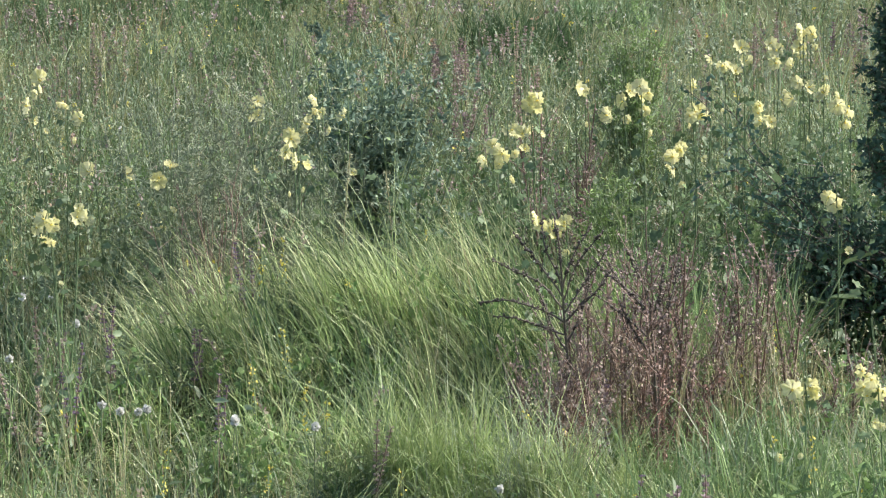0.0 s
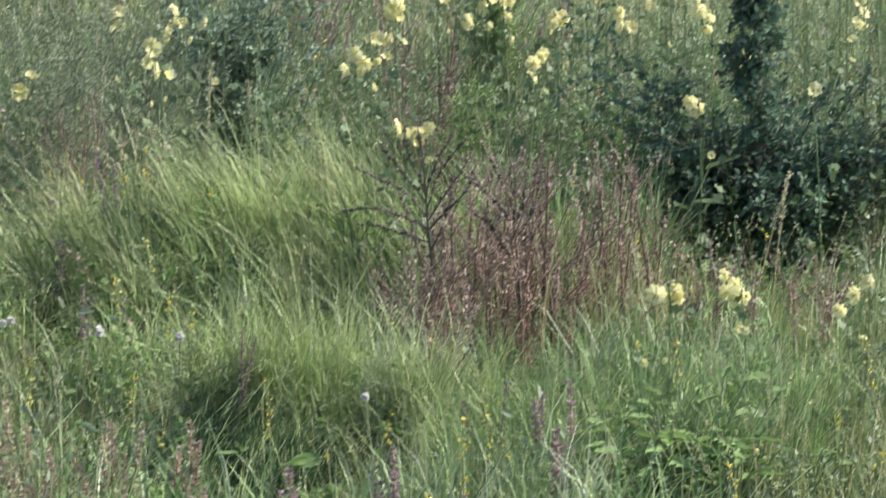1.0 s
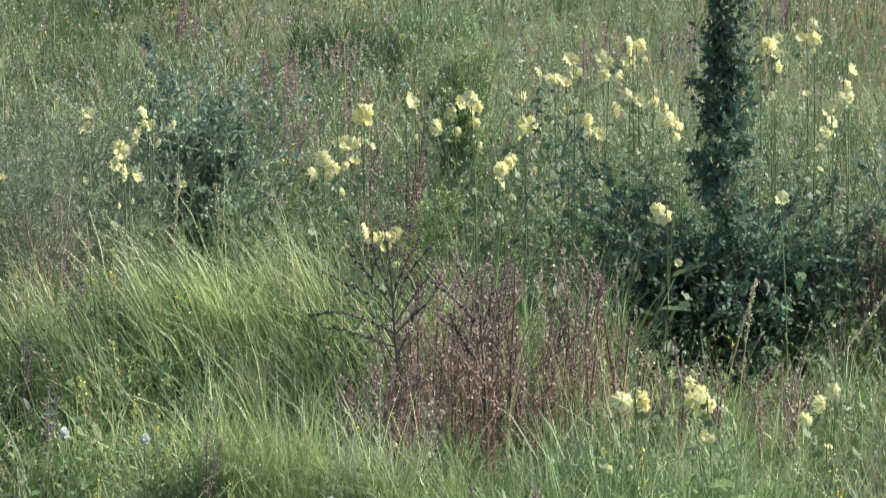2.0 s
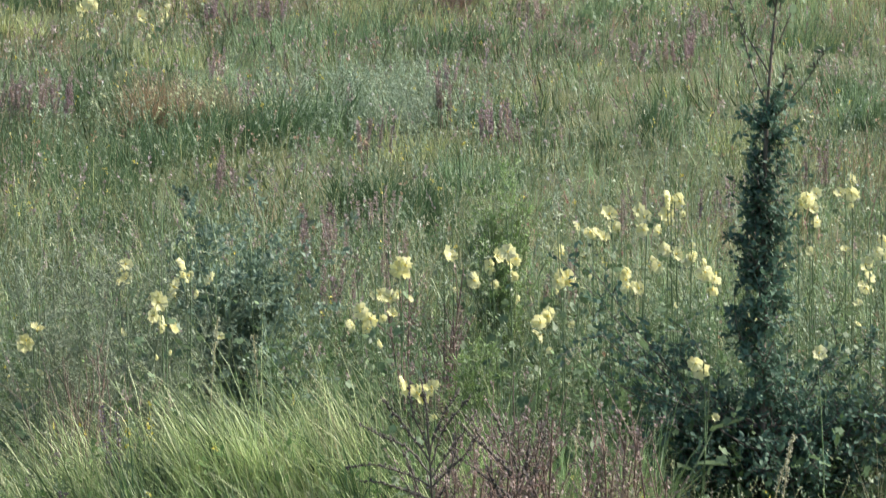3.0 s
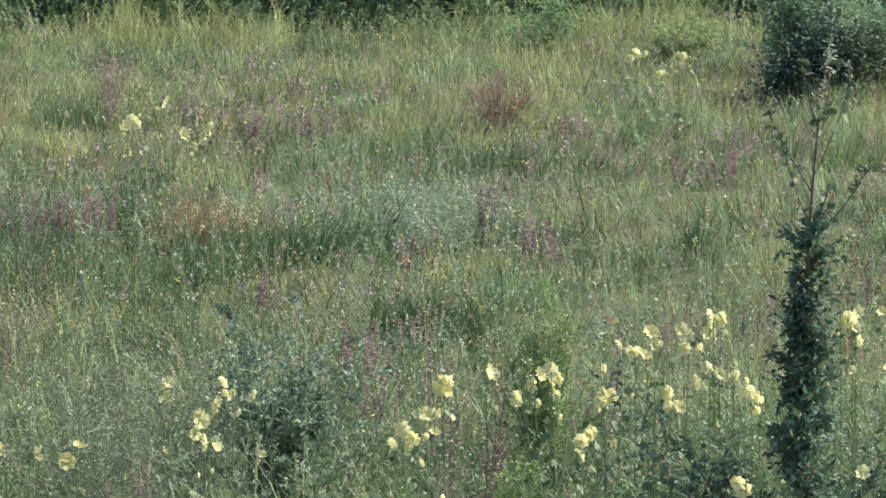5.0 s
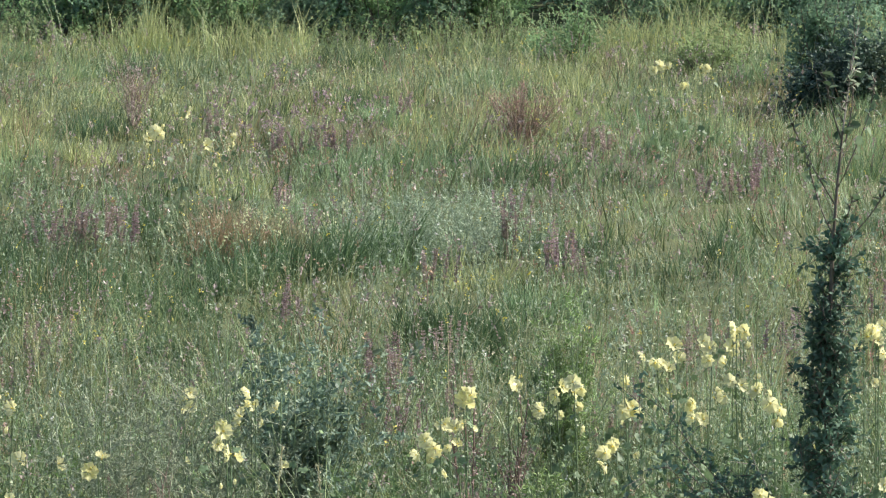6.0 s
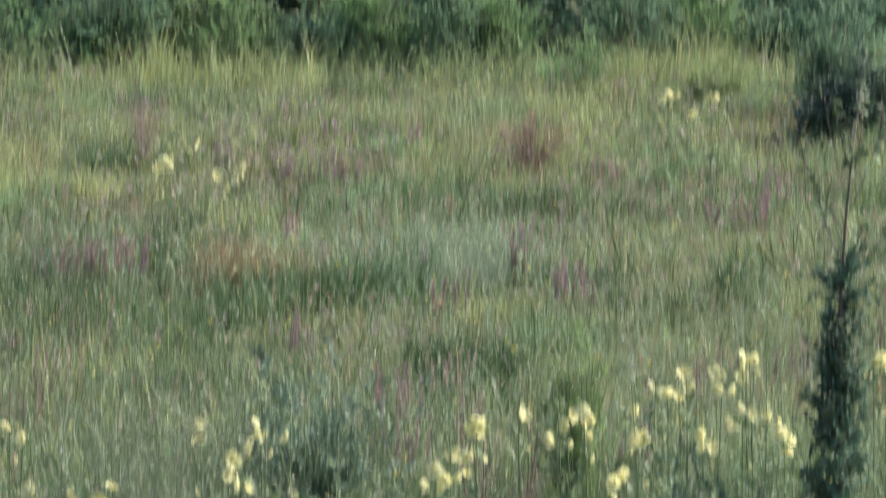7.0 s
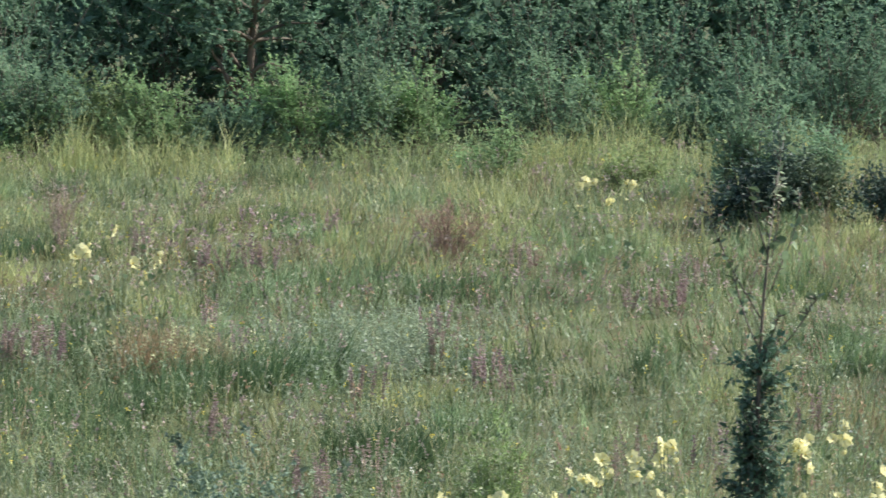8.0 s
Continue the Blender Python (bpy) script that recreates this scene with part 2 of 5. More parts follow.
def leaves(at, along, size, wide=1.0, shape=LEAF, faces=LEAF_FACES, tumble=0.6):
    """Leaves that start at the places at, point along, with a random roll."""
    n = len(at)
    y = along / (np.linalg.norm(along, axis=1, keepdims=True) + 1e-9)
    r = rng.normal(size=(n, 3)) * tumble + (0, 0, 0.8)
    x = np.cross(y, r)
    x /= np.linalg.norm(x, axis=1, keepdims=True) + 1e-9
    z = np.cross(x, y)
    size = np.broadcast_to(size, (n,))
    v = at[:, None] + size[:, None, None] * (shape[None, :, 0:1] * x[:, None] * wide + shape[None, :, 1:2] * y[:, None] + shape[None, :, 2:3] * z[:, None])
    f = faces[None] + (np.arange(n) * len(shape))[:, None, None]
    return v.reshape(-1, 3), f.reshape(-1, 4)


def buds(at, size, tall=1.0):
    n = len(at)
    size = np.broadcast_to(size, (n,))
    v = at[:, None] + size[:, None, None] * BUD[None] * (1, 1, tall)
    f = BUD_FACES[None] + (np.arange(n) * 6)[:, None, None]
    return v.reshape(-1, 3), f.reshape(-1, 4)


def tube(path, radii, sides=6):
    """A tapered stem along a path."""
    path = np.asarray(path, float)
    k = len(path)
    radii = np.broadcast_to(radii, (k,))
    way = np.gradient(path, axis=0)
    way /= np.linalg.norm(way, axis=1, keepdims=True) + 1e-9
    ref = np.where(np.abs(way[:, 2:3]) > 0.9, (1.0, 0, 0), (0, 0, 1.0))
    x = np.cross(way, ref)
    x /= np.linalg.norm(x, axis=1, keepdims=True) + 1e-9
    y = np.cross(way, x)
    ang = np.arange(sides) * 2 * np.pi / sides
    v = path[:, None] + radii[:, None, None] * (np.cos(ang)[None, :, None] * x[:, None] + np.sin(ang)[None, :, None] * y[:, None])
    i, j = np.meshgrid(np.arange(k - 1), np.arange(sides), indexing="ij")
    q = (j + 1) % sides
    f = np.stack([i * sides + j, i * sides + q, (i + 1) * sides + q, (i + 1) * sides + j], -1).reshape(-1, 4)
    return v.reshape(-1, 3), f


def wander(start, way, length, knots=6, wobble=0.15, lift=0.0):
    """A crooked path from start."""
    p, d, out = np.array(start, float), np.array(way, float), []
    d /= np.linalg.norm(d)
    for _ in range(knots):
        out.append(p.copy())
        p = p + d * length / (knots - 1)
        d = d + rng.normal(size=3) * wobble + (0, 0, lift)
        d /= np.linalg.norm(d)
    return np.array(out)


GRID = rng.random((6, 64, 64))


def drift(x, y, size, layer=0):
    """Smooth patches over the ground, 0 to 1; size: metres from patch to patch."""
    u, v = np.asarray(x) / size + 31.7, np.asarray(y) / size + 17.3
    i, j = np.floor(u).astype(int), np.floor(v).astype(int)
    a, b = u - i, v - j
    a, b = a * a * (3 - 2 * a), b * b * (3 - 2 * b)
    g = GRID[layer]
    return (g[i % 64, j % 64] * (1 - a) * (1 - b) + g[(i + 1) % 64, j % 64] * a * (1 - b)
            + g[i % 64, (j + 1) % 64] * (1 - a) * b + g[(i + 1) % 64, (j + 1) % 64] * a * b)


def bump_at(x, y, cx, cy, rx, ry, h):
    return h * np.exp(-((x - cx) / rx) ** 2 - ((y - cy) / ry) ** 2)


def ground_z(x, y):
    """The ground's height: nearly flat, with a hummock under the long grass."""
    x, y = np.asarray(x, float), np.asarray(y, float)
    near = np.clip((60 - np.abs(y - 25)) / 20, 0, 1) * np.clip((30 - np.abs(x)) / 10, 0, 1)
    z = ((drift(x, y, 2.2, 1) - 0.5) * 0.12 + (drift(x, y, 0.62, 0) - 0.5) * 0.15 + (drift(x, y, 0.27, 3) - 0.5) * 0.05) * near
    return z + bump_at(x, y, -0.60, 15.95, 0.82, 0.58, 0.40) + bump_at(x, y, -0.45, 13.95, 0.55, 0.25, 0.10) - bump_at(x, y, -0.62, 13.45, 0.20, 0.24, 0.16)


def ground_sheet():
    near_x, near_y = np.linspace(-7, 7, 113), np.linspace(8, 56, 257)
    xs = np.concatenate([np.array([-3000, -800, -200, -60, -25, -12]), near_x, np.array([12, 25, 60, 200, 800, 3000])])
    ys = np.concatenate([np.array([-3000, -800, -200, -50, -10]), near_y, np.array([80, 140, 300, 900, 3000])])
    gx, gy = np.meshgrid(xs, ys)
    v = np.stack([gx, gy, ground_z(gx, gy)], -1).reshape(-1, 3)
    w = len(xs)
    i, j = np.meshgrid(np.arange(len(ys) - 1), np.arange(w - 1), indexing="ij")
    k = i * w + j
    f = np.stack([k, k + 1, k + w + 1, k + w], -1).reshape(-1, 4)
    me = quads("ground", v, f, ground_material())
    me.polygons.foreach_set("use_smooth", np.ones(len(f), bool))
    tagged(new("ground", me), "grassy meadow soil under tall summer growth", "ground", kind="structure")


ground_sheet()


def strew(count, y0, y1, margin=0.35, keep=None):
    """Places on the ground in the wedge of meadow that the camera looks along, evenly by area."""
    out = np.empty((0, 3))
    while len(out) < count:
        y = np.sqrt(rng.uniform(y0 ** 2, y1 ** 2, count))
        x = rng.uniform(-0.131 * y - margin, 0.112 * y + margin, count)
        if keep is not None:
            ok = rng.random(count) < keep(x, y)
            x, y = x[ok], y[ok]
        out = np.concatenate([out, np.stack([x, y, ground_z(x, y)], 1)])
    return out[:count]


def stuff(name, pieces, material, label, category, more=(), second=None):
    """Uncountable growth as one object; more: pieces of a second material."""
    v, f = join([*pieces, *more])
    me = quads(name, v, f, material)
    if second:
        me.materials.append(second)
        first = sum(len(p[1]) for p in pieces)
        me.polygons.foreach_set("material_index", (np.arange(len(f)) >= first).astype(np.int32))
    return tagged(new(name, me), label, category, kind="stuff")


def in_patch(layer, size, edge, sharp=6.0):
    return lambda x, y: np.clip((drift(x, y, size, layer) - edge) * sharp, 0, 1)


# ---- the meadow's growth ----
CLEAR = ((0.20, 14.25, 0.62, 0.60, 0.72), (1.15, 16.1, 0.65, 0.45, 0.72), (0.75, 13.5, 0.35, 0.4, 0.6), (-0.60, 13.05, 0.26, 0.70, 0.95), (-0.35, 13.15, 0.60, 0.45, 0.55), (0.25, 12.95, 0.45, 0.45, 0.30))  # low growth: before the docks, before the tree, under the tuft


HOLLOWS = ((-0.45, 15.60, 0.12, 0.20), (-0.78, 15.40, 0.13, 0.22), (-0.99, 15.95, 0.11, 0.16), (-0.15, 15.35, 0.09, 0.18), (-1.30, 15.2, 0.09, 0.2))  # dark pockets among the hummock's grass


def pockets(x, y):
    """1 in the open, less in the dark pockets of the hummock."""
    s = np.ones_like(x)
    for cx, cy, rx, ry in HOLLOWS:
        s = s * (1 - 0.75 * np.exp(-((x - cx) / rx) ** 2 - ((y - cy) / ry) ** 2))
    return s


def open_ground(x, y):
    """1 in the open, less where the growth is low."""
    s = np.ones_like(x)
    for cx, cy, rx, ry, amount in CLEAR:
        s = s * (1 - amount * np.exp(-((x - cx) / rx) ** 2 - ((y - cy) / ry) ** 2))
    return s


def tufts(name, count, per, y0, y1, radius, length, width, material, label, tilt=(-0.05, 0.0), fan=0.5, knots=4, keep=None, bend=1.9, wild=0.2, loose=0.22):
    """Grass in tufts: each with its own height and lean, its blades fanned out from the foot."""
    c = strew(count, y0, y1, keep=keep)
    x, y = c[:, 0], c[:, 1]
    tall = np.exp(rng.normal(size=count) * 0.28) * (0.6 + 0.8 * drift(x, y, 0.7, 2)) * open_ground(x, y) * pockets(x, y)
    tall = tall * np.where(y > 20, 0.45 + 1.1 * drift(x, y * 0.55, 0.5, 5), 1.0)
    comb = np.exp(-((x + 0.70) / 1.0) ** 2 - ((y - 15.85) / 0.72) ** 2)  # the wind lies on the hummock
    lean0 = rng.normal(size=(count, 2)) * wild * (1 - 0.7 * comb[:, None]) + tilt + comb[:, None] * (-0.62, -0.08)
    lean0[:, 0] += np.where(y > 20, (drift(x, y * 0.6, 2.2, 1) - 0.35) * 0.9, 0)  # swathes laid by the wind
    r = np.sqrt(rng.random((count, per)))
    t = rng.uniform(0, 2 * np.pi, (count, per))
    spread = rng.uniform(0.6, 1.4, count)[:, None] * radius
    bx, by = x[:, None] + spread * r * np.cos(t), y[:, None] + spread * r * np.sin(t)
    b = np.stack([bx, by, ground_z(bx, by) - 0.01], -1).reshape(-1, 3)
    lean = np.stack([r * np.cos(t), r * np.sin(t)], -1) * fan * (1 - 0.6 * comb[:, None, None]) + lean0[:, None] + rng.normal(size=(count, per, 2)) * loose * (1 - 0.55 * comb[:, None, None])
    h = (rng.uniform(*length, (count, per)) * tall[:, None]).ravel()
    v, f, _ = ribbons(b, h, np.clip(lean.reshape(-1, 2), -1.1, 1.1), bend, rng.uniform(*width, count * per), knots)
    return stuff(name, [(v, f)], material, label, "grass")


# short undergrowth, its dark tone painting shade into the gaps, then the tufts above it
tufts("undergrowth", 5200, 7, 10.8, 23, 0.07, (0.07, 0.15), (0.006, 0.011), UNDER, "low undergrowth toned dark like the shade between the meadow's tufts", knots=2)
tufts("undergrowth", 4600, 6, 23, 50.5, 0.12, (0.08, 0.16), (0.012, 0.020), UNDER, "low undergrowth toned dark like the shade between far tufts", knots=2)
tufts("meadow_grass", 2600, 16, 10.8, 23, 0.060, (0.12, 0.30), (0.0045, 0.009), LUSH, "fresh green grass tufts", fan=0.6, knots=3, keep=lambda x, y: 0.2 + 0.8 * drift(x, y, 1.1, 3), wild=0.45, loose=0.50)
tufts("pale_grass", 800, 11, 10.8, 23, 0.060, (0.18, 0.36), (0.0038, 0.007), PALE, "pale curved grass blades", fan=0.6, knots=4, wild=0.5, loose=0.5)
tufts("meadow_grass", 1500, 16, 10.8, 24, 0.05, (0.15, 0.34), (0.003, 0.0055), GRASS, "yellowish green grass tufts", fan=0.6, knots=3, wild=0.42, loose=0.42)
tufts("meadow_grass", 5400, 12, 23, 50, 0.11, (0.06, 0.16), (0.0045, 0.009), GRASS_FAR, "olive green grass tufts of the far field", keep=lambda x, y: np.clip(1.25 - 0.9 * drift(x, y, 3.0, 4), 0.1, 1), fan=0.55, knots=2, tilt=(0.26, 0), wild=0.34, loose=0.45)
tufts("meadow_grass", 4700, 12, 23, 50, 0.11, (0.06, 0.16), (0.0045, 0.009), LUSH_FAR, "fresh green grass tufts in the far field", fan=0.65, knots=2, keep=in_patch(4, 3.0, 0.42), tilt=(0.24, 0), wild=0.34, loose=0.45)
tufts("pale_grass", 2000, 9, 22, 50, 0.09, (0.07, 0.17), (0.004, 0.008), PALE, "pale grass blades over the far field", fan=0.6, knots=2, tilt=(0.25, 0), wild=0.34, loose=0.40)
tufts("dry_grass", 300, 9, 10.8, 23, 0.05, (0.28, 0.50), (0.002, 0.0035), STRAW, "thin straw-coloured grass stalks", fan=0.4, knots=3)
tufts("dry_grass", 1250, 9, 23, 50.5, 0.09, (0.09, 0.22), (0.003, 0.006), STRAW, "straw-coloured grass stalks of the far field", fan=0.45, knots=2, tilt=(0.2, 0), loose=0.35, keep=in_patch(5, 4.0, 0.35))
tufts("tall_grass", 1500, 12, 37, 48.8, 0.14, (0.12, 0.32), (0.005, 0.010), EDGE, "tall yellowish grass along the foot of the hedge", fan=0.6, knots=3, wild=0.35, loose=0.40)


def tussock(cx, cy, rx, ry, count, per, length, tilt, label, material, width=(0.0035, 0.006), own=0.16, name="tall_grass", fall=0.40, bend=1.7, knots=4, loose=0.20):
    """A hummock of long grass: many small sheaves, combed one way."""
    r, t = np.sqrt(rng.random(count)), rng.uniform(0, 2 * np.pi, count)
    x, y = cx + rx * r * np.cos(t), cy + ry * r * np.sin(t)
    lean0 = np.stack([r * np.cos(t), r * np.sin(t)], 1) * fall + rng.normal(size=(count, 2)) * own + tilt
    tall = np.exp(rng.normal(size=count) * 0.22) * pockets(x, y)
    bx, by = x[:, None] + rng.normal(size=(count, per)) * 0.02, y[:, None] + rng.normal(size=(count, per)) * 0.02
    b = np.stack([bx, by, ground_z(bx, by) - 0.01], -1).reshape(-1, 3)
    lean = (lean0[:, None] + rng.normal(size=(count, per, 2)) * loose).reshape(-1, 2)
    h = (rng.uniform(*length, (count, per)) * tall[:, None]).ravel()
    v, f, _ = ribbons(b, h, np.clip(lean, -1.2, 1.2), bend * rng.uniform(0.7, 1.5, count * per), rng.uniform(*width, count * per), knots)
    return stuff(name, [(v, f)], material, label, "grass")


tussock(-0.62, 16.00, 1.00, 0.55, 460, 11, (0.20, 0.47), (-0.64, -0.10), "hummock of long pale green grass combed by the wind", TALL, (0.0032, 0.0060), 0.24, fall=0.10, bend=1.35, loose=0.23)
tussock(-0.64, 15.95, 1.00, 0.60, 210, 5, (0.34, 0.56), (-0.60, -0.10), "long pale ripe grass stalks over the hummock", SEED_GRASS, (0.0032, 0.0052), 0.18, fall=0.10, bend=1.3, loose=0.15)
tussock(-0.70, 15.25, 0.90, 0.70, 380, 10, (0.18, 0.38), (-0.48, -0.18), "lush green grass tangled before the hummock", TALL, (0.0038, 0.0072), 0.42, fall=0.15, loose=0.38, bend=1.5)
# shade between the hummock's sheaves, put into the blades' dark colour
tussock(-0.70, 15.55, 0.75, 0.70, 110, 12, (0.22, 0.40), (-0.5, -0.2), "dark green grass imitating shade within the hummock", DEEP, (0.004, 0.007), 0.3, fall=0.2)
tussock(-0.22, 14.00, 0.42, 0.16, 150, 12, (0.16, 0.36), (-0.35, -0.45), "drooping tuft of bright green grass", TALL, (0.0036, 0.0065), 0.42, fall=0.25, bend=1.6, loose=0.38)
tussock(-0.25, 14.00, 0.42, 0.16, 60, 12, (0.24, 0.44), (0.10, -0.45), "pale blades of a drooping tuft", PALE, (0.0025, 0.0045), 0.36, fall=0.25, bend=2.0, loose=0.36)
tussock(-0.54, 14.06, 0.28, 0.10, 110, 12, (0.26, 0.46), (-0.25, -0.60), "bright green grass hanging over a dark hollow", TALL, (0.0036, 0.0065), 0.32, fall=0.25, bend=1.9, loose=0.34)
# these dark blades imitate the shade beneath the overhanging grass
tussock(-0.62, 13.60, 0.20, 0.26, 120, 16, (0.10, 0.22), (0.0, -0.1), "dark green grass standing in for shade under the tuft", DEEP, (0.004, 0.007), 0.3)
tussock(0.30, 13.75, 0.50, 0.20, 110, 11, (0.16, 0.36), (-0.20, -0.35), "drooping tuft of bright green grass", TALL, (0.0036, 0.0065), 0.55, fall=0.25, bend=1.6, loose=0.48)
for gx, gy, gr in ((0.10, 12.55, 0.35), (-0.25, 12.25, 0.35), (0.42, 12.15, 0.40), (0.05, 11.75, 0.45), (-0.75, 12.15, 0.35), (0.60, 14.15, 0.40), (0.95, 14.25, 0.40)):  # arching broad-bladed grass
    tussock(gx, gy, gr, 0.26, 70, 10, (0.16, 0.36), (rng.uniform(-0.25, 0.25), -0.35), "arching broad-bladed green grass of the near meadow", LUSH, (0.0050, 0.0090), 0.40, fall=0.35, bend=2.0, loose=0.40)
    tussock(gx, gy, gr, 0.26, 26, 8, (0.20, 0.38), (rng.uniform(-0.25, 0.25), -0.35), "arching pale grass blades of the near meadow", PALE, (0.0045, 0.0080), 0.40, fall=0.35, bend=2.2, loose=0.40)
tussock(0.55, 13.2, 0.55, 0.35, 120, 16, (0.22, 0.42), (-0.1, -0.3), "soft tuft of bright green grass", LUSH, (0.004, 0.007), 0.25)
# the dark blades here paint the shaded front and hollow of a tuft
tussock(-0.27, 24.75, 0.36, 0.22, 190, 14, (0.14, 0.28), (0.30, -0.30), "dark green tuft of thick grass in the field", DEEP, (0.005, 0.009), 0.2)
tussock(-1.35, 27.9, 0.5, 0.4, 90, 14, (0.18, 0.30), (0.2, -0.1), "dark green tuft of thick grass in the field", DEEP, (0.005, 0.010), 0.2)
for k in range(84):
    ty = math.sqrt(rng.uniform(20 ** 2, 46 ** 2))
    tussock(rng.uniform(-0.12, 0.11) * ty, ty, rng.uniform(0.2, 0.6), rng.uniform(0.2, 0.5), rng.integers(25, 70), 12, (0.12, 0.28), (rng.uniform(-0.1, 0.55), -0.12), *((("dark green tuft of thick grass in the field", DEEP), ("fresh green tuft in the field", LUSH_FAR), ("yellowish tuft of ripe grass in the field", EDGE))[k % 3]), (0.005, 0.010), 0.32, knots=2, loose=0.32)
tussock(-1.66, 28.6, 0.36, 0.30, 70, 10, (0.24, 0.38), (0.05, 0.0), "upright rusty yellow grass clump in the field", RUST_GRASS, (0.004, 0.007), 0.12, fall=0.2, name="dry_grass")
tussock(-1.37, 28.5, 0.12, 0.2, 26, 10, (0.22, 0.34), (0.0, 0.0), "upright straw-yellow grass clump in the field", STRAW, (0.004, 0.007), 0.12, fall=0.2, name="dry_grass")
for ex, ey, ew in ((-2.55, 46.6, 0.5), (-3.6, 46.8, 0.6), (1.9, 47.0, 0.5), (1.2, 46.6, 0.35), (3.6, 46.0, 0.6)):
    tussock(ex, ey, ew, 0.4, 44, 9, (0.25, 0.62), (0.1, 0.0), "tall ripe yellowish grass standing before the hedge", EDGE, (0.006, 0.011), 0.25, fall=0.2, knots=3, loose=0.25)
for gx, gy in ((-2.45, 27.2), (-2.0, 26.2), (-2.75, 26.5), (-1.7, 27.2), (-2.3, 30.6), (-2.9, 28.2)):
    tussock(gx, gy, 0.34, 0.3, 50, 12, (0.16, 0.28), (0.15, -0.15), "dark green tuft of thick grass in the field", DEEP, (0.005, 0.010), 0.3, knots=2, loose=0.3)
tussock(-0.95, 28.8, 0.4, 0.4, 80, 14, (0.18, 0.30), (0.1, -0.1), "dark green tuft of thick grass in the field", DEEP, (0.005, 0.010), 0.2)


tussock(0.32, 15.95, 0.48, 0.35, 140, 12, (0.26, 0.48), (-0.10, -0.10), "bright green grass standing behind the docks", LUSH, (0.004, 0.007), 0.25, loose=0.26)
tussock(0.35, 15.15, 0.45, 0.45, 60, 8, (0.34, 0.56), (0.0, 0.0), "thin pale straw standing among the docks", STRAW, (0.0025, 0.004), 0.16, name="dry_grass", fall=0.15)


def herbs(count, y0, y1, tall, leaf, per, material, label, keep=None, wide=0.8, stalk=GREENSTALK, low=0.2):
    """Leafy stems."""
    b = strew(count, y0, y1, keep=keep)
    h = rng.uniform(*tall, count) * (0.7 + 0.6 * drift(b[:, 0], b[:, 1], 0.8, 3)) * open_ground(b[:, 0], b[:, 1])
    lean = rng.normal(size=(count, 2)) * 0.34
    v, f, path = ribbons(b, h, lean, 1.2, np.full(count, 0.0015 + 0.00008 * y1), 4, 0.5)
    s = rng.uniform(low, 1.0, (count, per))
    k = np.minimum((s * 3).astype(int), 2)
    w = (s * 3 - k)[..., None]
    row = np.arange(count)[:, None]
    at = (path[row, k] * (1 - w) + path[row, k + 1] * w).reshape(-1, 3)
    along = rng.normal(size=(len(at), 3)) + (0, 0, 0.4)
    size = rng.uniform(*leaf, len(at)) * (1.25 - 0.6 * s.ravel())
    return stuff("meadow_herbs", [(v, f)], stalk, label, "herbs", [leaves(at, along, size, wide, QUICK, QUICK_FACES)], material)


herbs(1800, 10.8, 22, (0.18, 0.38), (0.014, 0.034), 21, HERB, "leafy green meadow herbs", keep=lambda x, y: np.clip(drift(x, y, 0.9, 5) * 1.6 - 0.3, 0.05, 1), wide=0.7)
herbs(900, 10.8, 20, (0.16, 0.36), (0.025, 0.055), 10, BROADLEAF, "broad-leaved green herbs", keep=in_patch(0, 1.3, 0.45), wide=0.9)
herbs(4900, 17, 50, (0.12, 0.28), (0.014, 0.032), 14, HERB, "leafy green herbs of the far field", keep=lambda x, y: np.clip(drift(x, y, 2.2, 5) * 1.6 - 0.4, 0.03, 1) * np.where(x < 0.3, 1.0, 0.4), wide=0.7)
herbs(1000, 16.5, 33, (0.24, 0.42), (0.02, 0.04), 18, SILVER, "silvery grey-green wormwood stems", keep=in_patch(2, 2.6, 0.5), wide=0.45)
herbs(1600, 16.6, 20.5, (0.30, 0.74), (0.014, 0.034), 26, HERB, "tall grey-green weeds among the hollyhocks", wide=0.7, stalk=UNDER, low=0.1)
herbs(1100, 16.6, 19.5, (0.25, 0.50), (0.020, 0.045), 20, MALLOW, "leafy green weeds under the hollyhocks", wide=0.8, stalk=UNDER, low=0.1, keep=lambda x, y: np.clip(0.25 + np.exp(-((x - 0.5) / 0.6) ** 2), 0, 1))
herbs(560, 16.4, 18.2, (0.35, 0.70), (0.025, 0.055), 26, BROADLEAF_DARK, "dense leafy green undergrowth among the hollyhocks", wide=0.85, stalk=UNDER, low=0.05, keep=lambda x, y: np.exp(-((x - 0.92) / 0.55) ** 2) + 0.8 * np.exp(-((x + 0.45) / 0.35) ** 2))
herbs(620, 28.3, 31.6, (0.22, 0.38), (0.022, 0.045), 20, SILVER, "silvery wormwood patch in the field", keep=lambda x, y: np.exp(-((x + 0.42) / 0.6) ** 2), wide=0.45)
herbs(900, 18.0, 25.0, (0.26, 0.50), (0.014, 0.032), 22, MALLOW, "dark grey-green weeds of the near field", keep=lambda x, y: np.where(x < -0.5, 1.0, 0.12), wide=0.6, stalk=UNDER)
herbs(480, 24.8, 29.6, (0.20, 0.38), (0.016, 0.036), 16, MALLOW, "dark green leafy herbs of the mid field", keep=lambda x, y: np.where(x < -1.3, 1.0, 0.08), wide=0.7, stalk=UNDER)
herbs(1100, 45.8, 49.2, (0.25, 0.62), (0.025, 0.05), 16, HEDGE_PALE, "tall weeds along the foot of the hedge", wide=0.6)


